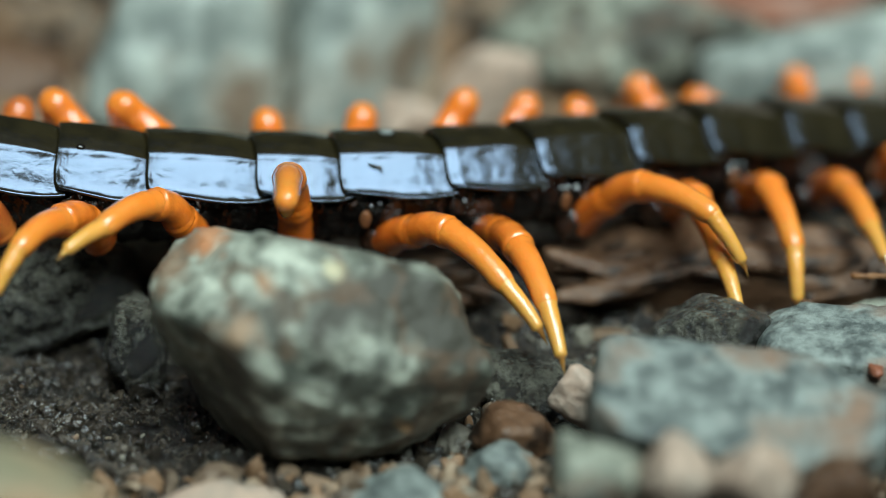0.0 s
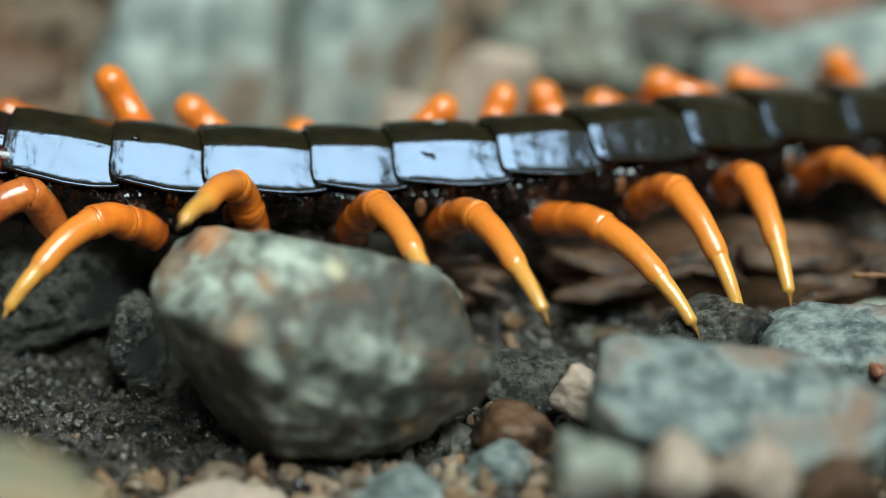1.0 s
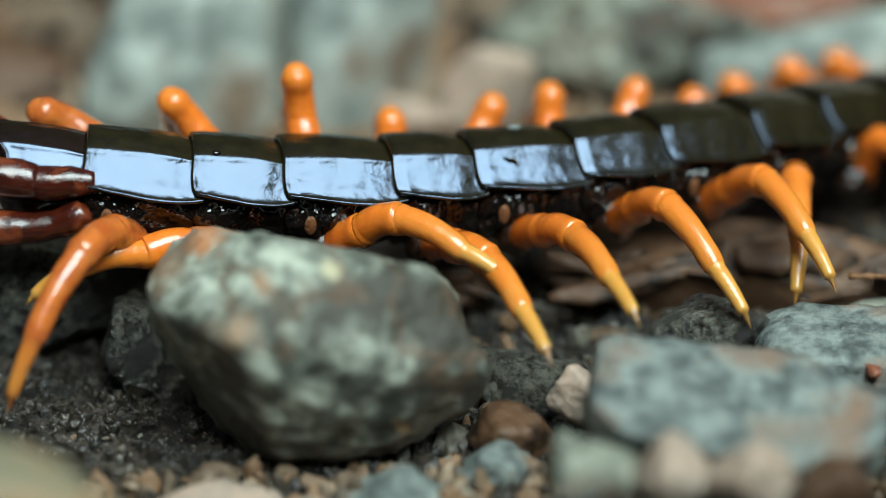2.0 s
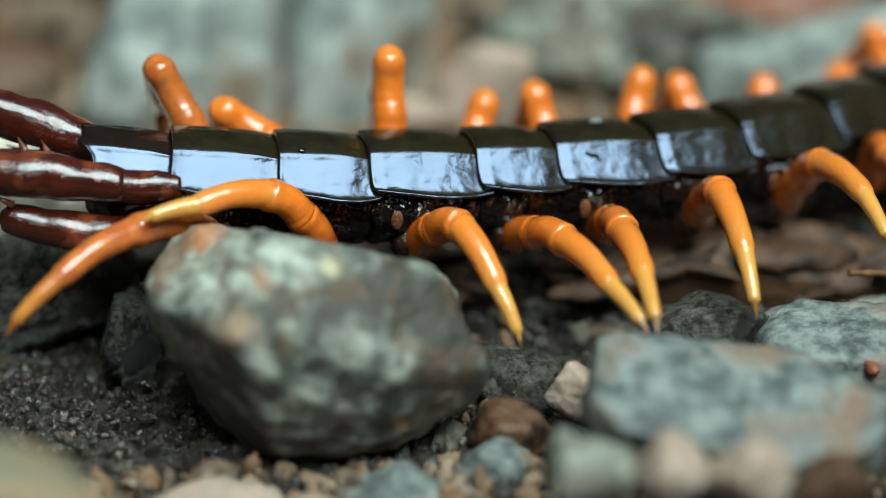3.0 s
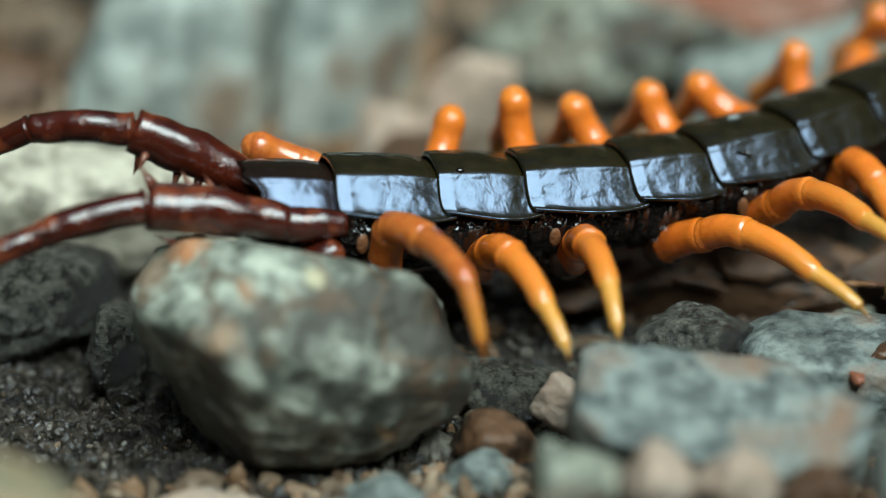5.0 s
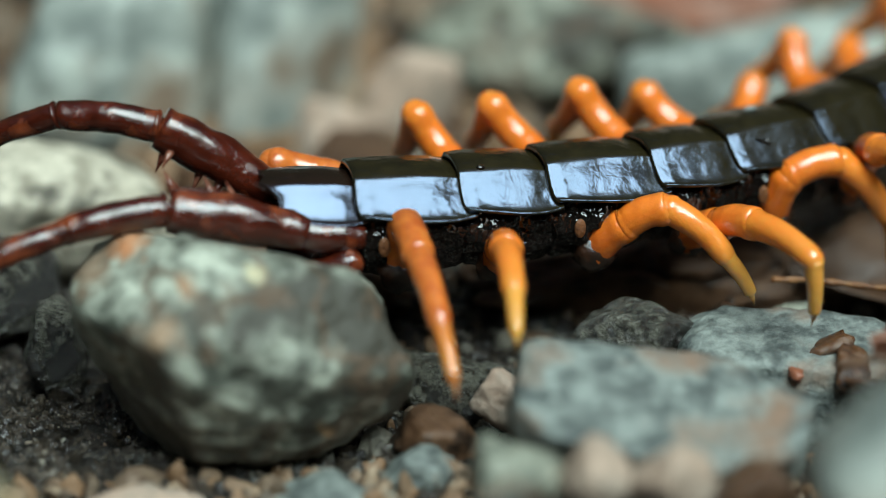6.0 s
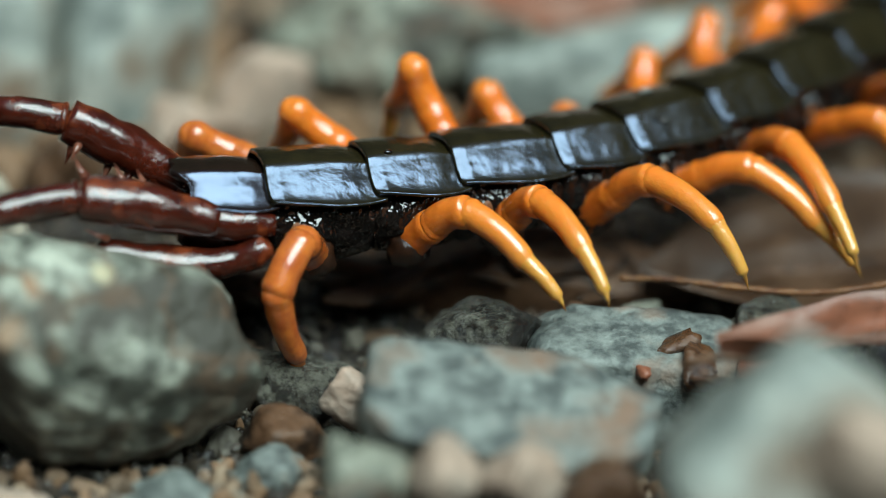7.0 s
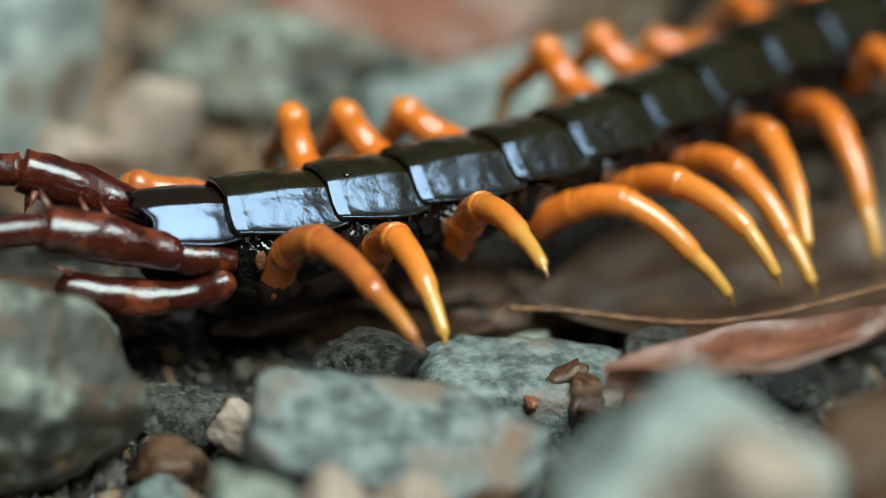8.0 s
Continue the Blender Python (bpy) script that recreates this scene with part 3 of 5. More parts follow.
leaf("reddish-brown curled dead leaf", M_LEAF, 56.7, -24.0, 10.4, 28, 11, (-12, -7, 8), 0.12, 2)
leaf("tan dead leaf lying flat", M_TAN, 66, 11, -1.0, 50, 26, (6, -3, 12), 0.06, 5)
leaf("brown dead leaf lying flat", M_TAN, 4, 34, -2.0, 34, 16, (4, 12, 60), 0.1, 9)
leaf("brown dead leaf lying flat", M_LEAF, 36, 72, 2.0, 44, 24, (10, 5, 30), 0.1, 12)


# ---- the centipede ----
LENGTH = [7.68, 9.53, 8.15, 9.96, 7.70, 9.65, 8.78, 10.36, 9.18, 10.38, 8.00, 9.60, 8.00, 9.40, 8.00, 9.20, 8.00, 9.00, 7.50, 8.50, 7.50]
START = [0.0]
for one in LENGTH:
    START.append(START[-1] + one)
LINKS = (4.3, 4.2, 6.7, 6.0)
NODES = (-18, 0, 16, 32, 48, 64, 80)


def reach(k, side):
    """How long a leg is against LINKS: the last near-side leg longest, the far side and the front longer than the second and third."""
    return 1.15 if side > 0 or k > 3 else 1.22 if k == 1 else 1.0


def plate(length, tail):
    """A back plate: flat top, a crease on each side, steep flanks, a raised band behind, a thick lip below and a turned-in margin."""
    wide = 0.93 if tail else 1.0
    prof = [(0, 2.55), (0.9, 2.5), (1.7, 2.37), (2.2, 2.25), (2.48, 2.16), (2.66, 2.05), (2.84, 1.89), (3.1, 1.62), (3.5, 1.2), (3.95, 0.73), (4.4, 0.26), (4.8, -0.16), (5.15, -0.52), (5.36, -0.72), (5.5, -0.80), (5.6, -0.93), (5.54, -1.08), (5.3, -1.1), (4.9, -0.95)]
    lip = [0, 0, 0, 0.02, 0.05, 0.06, 0.04, 0, 0, 0, 0, -0.02, 0.0, 0.05, 0.1, 0.1, 0.04, 0, 0]
    verts, faces = [], []
    fine = catmull([(y, z, l) for (y, z), l in zip(prof, lip)], 3)
    cols = [(-y, z, l) for y, z, l in fine[:0:-1]] + [tuple(c) for c in fine]
    q = len(cols)
    steps = [-0.03, -0.015, 0.0, 0.012, 0.03, 0.05, 0.07, 0.09, 0.105, 0.12, 0.13, 0.14, 0.15, 0.165, 0.18, 0.2, 0.24, 0.29, 0.34, 0.4, 0.46, 0.52, 0.58, 0.64, 0.7, 0.76, 0.82, 0.87, 0.91, 0.95, 1.0, 1.06, 1.12]
    for i, u in enumerate(steps):
        w = max(u, 0) * length
        rim = 0.05 + 0.12 * w / 1.15 if w < 1.15 else 0.17 * max(0.0, 1 - (w - 1.15) / (0.75 * length))
        if tail:
            rim = 0.14 * math.exp(-w / 0.25)
        drop = 0.5 * u + 0.5 * max(u - 0.8, 0) * 2.0
        hang = -0.42 + 0.8 * min(max(u, 0) / 0.62, 1) ** 0.8 - 0.35 * max(0, (u - 0.72) / 0.3) ** 2
        for y, z, l in cols:
            a = abs(y)
            side = min(max((a - 2.45) / 0.5, 0), 1)
            xr = (-0.5 + 1.5 * min(max((a - 1.2) / 3.4, 0), 1) ** 1.5 + 0.35 * math.sin(a * 2.3)) * (1 - u) if tail else (-0.2 * math.exp(-((a - 4.0) / 1.5) ** 2) + 0.35 * max(0, (a - 4.7) / 0.9) ** 2) * (1 - u)
            puff = 0.16 * math.sin(math.pi * min(max(u, 0), 1)) * (1 - 0.5 * side)
            dent = 0.055 * noise.noise((u * 3.1 + length, y * 0.55, length * 3)) + 0.022 * noise.noise((u * 6.0, y * 1.6, length * 5)) * (1 if w > 1.4 else 0.2)
            out = rim * (0.55 + 0.45 * side) + l * 1.1 + puff + dent
            ny, nz = 0.70 * side * (1 if y > 0 else -1), 1 - 0.3 * side
            low = max(0.0, (a - 4.2) / 1.4) * hang
            yy = y * wide * (0.975 + 0.045 * u) + ny * (out - drop * 0.55) + (1 if y > 0 else -1) * low * 0.62
            zz = z * (0.92 if tail else 1.0) + nz * out - drop * (1 - 0.45 * side) - low * 0.72
            if i < 2:
                yy, zz = yy * (0.975 + 0.01 * i), zz - 0.42 + 0.18 * i
            verts.append((max(u, -0.012) * length + xr, yy, zz))
    for i in range(len(steps) - 1):
        for j in range(q - 1):
            a = i * q + j
            faces.append((a, a + 1, a + q + 1, a + q))
    return np.array(verts) * MM, faces


def trunk(length, seed, slim=1.0):
    """The dark soft flank and belly between the plates, folded and creased."""
    nx, ns, verts, faces = 22, 56, [], []
    for i in range(nx + 1):
        u = i / nx
        pinch = 1 - 0.10 * (abs(2 * u - 1) ** 4)
        if slim < 1:
            pinch *= 0.35 + 0.65 * min(1.0, u / 0.45) ** 0.7
        for k in range(ns):
            a = 2 * math.pi * k / ns
            c, s = math.cos(a), math.sin(a)
            y = 4.75 * math.copysign(abs(c) ** 0.8, c) * pinch
            z = -2.9 + (4.6 if s < 0 else 3.5) * math.copysign(abs(s) ** 0.8, s) * pinch
            f = noise.fractal((u * 2.6 + seed * 7, c * 3.2, s * 3.2), 0.8, 2.0, 5) * 0.6
            side = math.exp(-((z + 3.2) / 2.6) ** 2)
            crease = -0.55 * math.exp(-((u - 0.62) / 0.06) ** 2) * side - 0.45 * math.exp(-((u - 0.16) / 0.05) ** 2) * side + 0.35 * math.exp(-((u - 0.4) / 0.13) ** 2) * side
            r = 1 + (f + crease) / 5.0 * min(1, max(0.1, (0.45 - s) / 0.5))
            y *= 0.9 if s > 0.5 else 1 - 0.2 * max(s, 0)
            verts.append((u * length * 1.04, y * r * slim, -2.9 - (1 - slim) * 4 + (z + 2.9) * r * slim))
    for i in range(nx):
        for k in range(ns):
            k2 = (k + 1) % ns
            faces.append((i * ns + k, i * ns + k2, (i + 1) * ns + k2, (i + 1) * ns + k))
    faces.append(tuple(range(ns))[::-1])
    faces.append(tuple(nx * ns + k for k in range(ns)))
    return np.array(verts) * MM, faces


def spiracle(length, side):
    """An oval breathing hole with a raised tan rim."""
    d, f = ball(3)
    p = d.copy()
    rr = np.hypot(p[:, 0], p[:, 2])
    p[:, 1] *= 0.35 * (1 - 0.3 * np.exp(-(rr / 0.5) ** 2))
    p = p * np.array([0.55, 0.75, 0.95])
    p[:, 0] += 0.22 * length
    p[:, 1] += side * 5.3
    p[:, 2] += -3.5
    return p * MM, f


def link(length, r0, r1, sag, ring, claw=False):
    """One leg joint along x: swollen ends, a slight bow, a thin collar at the base."""
    n, line, rad = 20, [], []
    for i in range(n + 1):
        u = i / n
        line.append((u * length, 0, sag * math.sin(math.pi * u)))
        r = r0 + (r1 - r0) * u
        r *= 1 + 0.07 * math.exp(-((u - 0.9) / 0.12) ** 2) + ring * math.exp(-((u - 0.03) / 0.03) ** 2) - 0.035 * math.exp(-((u - 0.1) / 0.05) ** 2)
        if claw:
            r = r if u < 0.8 else r * max(0.08, (1 - u) / 0.2 * 0.5)
        rad.append(r)
    if claw:
        line = [(x, y, z - 0.5 * max(x / length - 0.8, 0) ** 1.5 * 4) for x, y, z in line]
    if not claw:
        rad = [rad[0] * 0.3, rad[0] * 0.68, rad[0] * 0.9, *rad, rad[-1] * 0.9, rad[-1] * 0.65, rad[-1] * 0.25]
        line = [(-1.1, 0, 0), (-0.85, 0, 0), (-0.45, 0, 0), *line, (length + 0.35, 0, 0), (length + 0.7, 0, 0), (length + 0.9, 0, 0)]
    return tube(np.array(line) * MM, np.array(rad) * MM, 14)


def limb_mesh(name, pts, radii, material, n=7):
    line = catmull(pts, n)
    r = np.interp(np.linspace(0, 1, len(line)), np.linspace(0, 1, len(radii)), radii)
    v, f = tube(line * MM, r * MM, 18)
    for i, p in enumerate(v[:-2]):
        c = line[i // 18] * MM
        v[i] = c + (p - c) * (1 + 0.13 * noise.noise(Vector(p) * 420) + 0.04 * noise.noise(Vector(p) * 1100))
    return mesh_of(name, v, f, material)


def cone(base, tip, r):
    return tube(np.array([base, (np.array(base) * 0.6 + np.array(tip) * 0.4), tip]) * MM, np.array([r, r * 0.65, 0.03]) * MM, 8)


def build_centipede():
    root = new("centipede")
    tagged(root, "large glossy black centipede with orange legs and dark red hind legs", "centipede")
    rings, legs = [], []
    plates = {}
    link_meshes = {}

    def links(red, size):
        if (red, size) not in link_meshes:
            mats = [M_LEG_RED] * 4 if red else [M_LEG, M_FEMUR, M_TIBIA, M_TARSUS]
            if red:
                mats[3] = M_TARSUS_RED
            l = [one * size for one in LINKS]
            shapes = (link(l[0], 1.72, 1.56, 0.25, 0.03), link(l[1], 1.58, 1.50, 0.42, 0.07), link(l[2], 1.44, 1.03, 0.5, 0.06), link(l[3], 0.93, 0.48, 0.3, 0.09, True))
            link_meshes[red, size] = [mesh_of("leg", *s, m) for s, m in zip(shapes, mats)]
        return link_meshes[red, size]

    for k in range(21):
        body = part("body_segment", mesh_of("body_segment", *trunk(LENGTH[k], k, 0.72 if k == 0 else 1.0), M_RED if k == 0 else M_PLEURA), root, "dark creased flank and belly")
        key = (LENGTH[k], k == 0)
        if key not in plates:
            plates[key] = mesh_of("tergite", *plate(LENGTH[k], k == 0), M_TAIL if k == 0 else M_TERGITE)
        part("tergite", plates[key], body, "glossy black back plate")
        if k % 2 == 1:
            for side in (-1, 1):
                part("spiracle", mesh_of("spiracle", *spiracle(LENGTH[k], side), M_SPIRACLE), body, "tan oval breathing hole")
        if k == 2:
            d, f = ball(2)
            part("pit", mesh_of("pit", (d * np.array([0.42, 0.32, 0.2]) + np.array([2.0, -2.5, 2.36])) * MM, f, M_PLEURA), body, "small dark pit")
        if k == 5:
            d, f = ball(2)
            part("fleck", mesh_of("fleck", (d * np.array([0.7, 0.45, 0.12]) + np.array([5.0, 0.9, 2.56])) * MM, f, M_FLECK), body, "pale dry fleck of dirt")
            v, f = tube(np.array([(2.5, -3.5, 1.42), (3.0, -3.75, 1.2), (3.6, -3.8, 1.14), (3.7, -4.15, 0.78)]) * MM, np.array([0.06, 0.16, 0.2, 0.06]) * MM, 8)
            part("scar", mesh_of("scar", v, f, M_PLEURA), body, "small dark scar")
        rings.append(body)
        if k == 0:
            continue
        for side in (-1, 1):
            d, f = ball(3)
            bump = np.array([1 + 0.25 * noise.noise(Vector(q) * 2.2 + Vector((k, side, 0))) for q in d])
            coxa = d * bump[:, None] * np.array([2.1, 1.9, 2.0]) + np.array([0.42 * LENGTH[k], side * 3.8, -6.6])
            part("coxa", mesh_of("coxa", coxa * MM, f, M_COXA), body, "dark brown leg socket")
        for side in (-1, 1):
            me = links(k == 1, reach(k, side))
            upper = part("leg", me[0], root, "red-brown jointed leg" if k == 1 else "orange jointed leg with a yellow foot")
            legs.append((k, side, [upper] + [part(nm, m, upper) for nm, m in zip(("femur", "tibia", "tarsus"), me[1:])]))
    # the long hind legs, held out behind
    hind = []
    for side, joints in ((-1, [(3.4, -4.0, -1.6), (-8.6, -4.3, 1.3), (-17.4, -6.0, 0.4), (-26.5, -8.0, -2.6), (-33, -9.5, -4.6)]),
                         (1, [(1.5, 2.2, -1.2), (-9.4, 3.3, 5.3), (-18.4, 5.0, 5.6), (-26.5, 6.4, 1.6), (-33, 8.0, -2.0)])):
        j = [np.array(p) for p in joints]
        widths = [(1.6, 1.9, 2.15, 2.2, 1.95), (1.45, 1.5, 1.3), (1.2, 1.15, 1.0), (0.9, 0.8, 0.5)]
        up = np.array([0, 0, 0.45])
        thigh = part("hind_leg", limb_mesh("hind_leg", [j[0], (j[0] + j[1]) / 2 + up * (1 if side > 0 else 0.5), j[1]], widths[0], M_RED, 12), root, "dark red glossy hind leg with spines")
        for nm, a, b, w in (("femur", j[1], j[2], widths[1]), ("tibia", j[2], j[3], widths[2]), ("tarsus", j[3], j[4], widths[3])):
            part(nm, limb_mesh(nm, [a, (a + b) / 2 + up * 0.7, b], w, M_RED, 9), thigh)
            ringline = [a + (b - a) * u for u in (-0.01, 0.0, 0.03, 0.05)]
            v, f = tube(np.array(ringline) * MM, np.array([w[0] * 0.9, w[0] * 1.14, w[0] * 1.12, w[0] * 0.95]) * MM, 18)
            part("joint_collar", mesh_of("joint_collar", v, f, M_RED), thigh, "dark red joint collar")
        for u, sy, sz in ((0.95, 0.5, 0.9), (0.9, 0.9, 0.5), (0.66, 0.5, 0.9), (0.5, 0.6, 0.8)):
            c = j[0] + (j[1] - j[0]) * u
            inward = np.array([0, -side * sy, sz if side < 0 else -sz])
            inward /= np.linalg.norm(inward)
            part("spine", mesh_of("spine", *cone(c + inward * 1.6, c + inward * 3.7 + np.array([-0.9, 0, 0]), 0.5), M_SPINE), thigh, "short pointed spine")
        if side < 0:
            hip_line = [(8.6, -3.9, -2.3), (6.5, -4.0, -2.1), (4.2, -4.0, -1.8), (2.9, -4.0, -1.55)]
            part("coxa", limb_mesh("coxa", hip_line, (1.0, 1.5, 1.62, 1.5), M_RED, 6), thigh, "dark red hip joint")
        hind.append((thigh, 0 if side < 0 else 1))
    for side in (-1, 1):
        pts = [(8.2, 4.9, -3.6), (7.4, 5.1, -4.0), (5.0, 5.2, -5.0), (1.0, 5.1, -5.4), (-3.5, 5.0, -4.8), (-6.6, 4.8, -4.0), (-7.6, 4.8, -3.7)]
        rod = part("coxopleuron", limb_mesh("coxopleuron", [(a, b * side, c) for a, b, c in pts], (0.6, 1.25, 1.5, 1.35, 1.6, 1.8, 1.7, 1.55, 1.2, 0.4), M_RED, 8), root, "dark red rod-shaped hip process")
        part("spine", mesh_of("spine", *cone((-6.2, 5.2 * side, -2.5), (-8.2, 5.2 * side, -1.4), 0.4), M_SPINE), rod)
        hind.append((rod, 2))
    head = part("head", mesh_of("head", (ball(4)[0] * np.array([5.2, 5.0, 2.6]) + np.array([3.5, 0, -0.6])) * MM, ball(4)[1], M_TAIL), root, "rounded glossy dark head")
    for side in (-1, 1):
        part("antenna", limb_mesh("antenna", [(7, side * 2.0, 0), (14, side * 6, 2), (24, side * 10, 1), (34, side * 12, -3)], (0.7, 0.5, 0.35, 0.2), M_RED), head)
    return root, rings, legs, hind, head


CENTIPEDE = build_centipede()

# ---- how it walks ----
# seconds; x, y, z of the second plate; roll and its growth along the body; headings at NODES; pitch at the tail, middle and front
TRACK = [
    (0, -35.5, 2.2, 13.8, 1.0, -0.8, -1.3, 4.1, 9.4, 11.2, 27.8, 31.1, 26.7, -7.4, -2.4, -11.1),
    (0.5, -32.7, 1.9, 13.9, 0.6, -0.5, 2.8, 6.5, 10.3, 8.8, 26.1, 30.9, 26.8, -7.3, -0.6, -10.7),
    (1, -30.6, 3.0, 13.8, -3.5, -0.3, -6.3, 2.1, 10.6, 10.3, 25.6, 30.1, 25.5, -6.8, -0.4, -10.6),
    (2.5, -18.5, -1.3, 14.1, -1.5, -0.5, 3.9, 7.9, 13.4, 18.6, 29.5, 40.1, 45.2, -6.4, -1.3, -10.4),
    (3, -14.9, -0.2, 13.9, -1.6, 0.1, 2.3, 7.7, 14.1, 16.0, 29.2, 38.0, 41.2, -5.2, -1.7, -4.2),
    (3.5, -8.7, -2.3, 14.0, -1.7, 0.2, 4.7, 14.6, 16.1, 17.3, 38.7, 46.1, 45.9, -7.2, 0.7, 0.6),
    (4, -5.2, -2.4, 14.0, -2.1, 0.5, 13.6, 13.3, 17.5, 22.4, 40.6, 45.6, 45.6, -6.1, 0.2, -0.2),
    (5.5, 3.8, -2.4, 13.8, -1.7, 0.6, 18.6, 13.5, 15.6, 28.2, 41.0, 45.0, 45.3, -5.5, 6.2, 1.3),
    (6, 8.0, -2.8, 13.7, -5.3, 0.2, 12.4, 12.0, 17.4, 28.3, 46.7, 46.7, 45.4, -1.2, 2.3, 0.4),
    (6.5, 10.4, -1.8, 13.8, -6.0, 0.3, 12.3, 12.7, 18.8, 29.9, 38.0, 38.7, 39.0, -1.8, 3.3, 2.7),
    (7, 13.4, -0.2, 13.6, -7.9, 0.4, 11.5, 14.9, 18.6, 30.0, 41.0, 45.6, 45.5, -1.2, 4.3, 1.3),
    (7.5, 17.9, 0.2, 13.8, -5.9, 0.1, 11.0, 16.4, 22.4, 33.6, 40.3, 34.9, 34.4, -0.4, 4.2, 2.6),
    (8, 19.9, 0.9, 13.9, -5.1, 0.1, 13.4, 17.8, 25.0, 34.8, 40.1, 33.8, 29.5, 1.5, 4.3, 2.8),
]
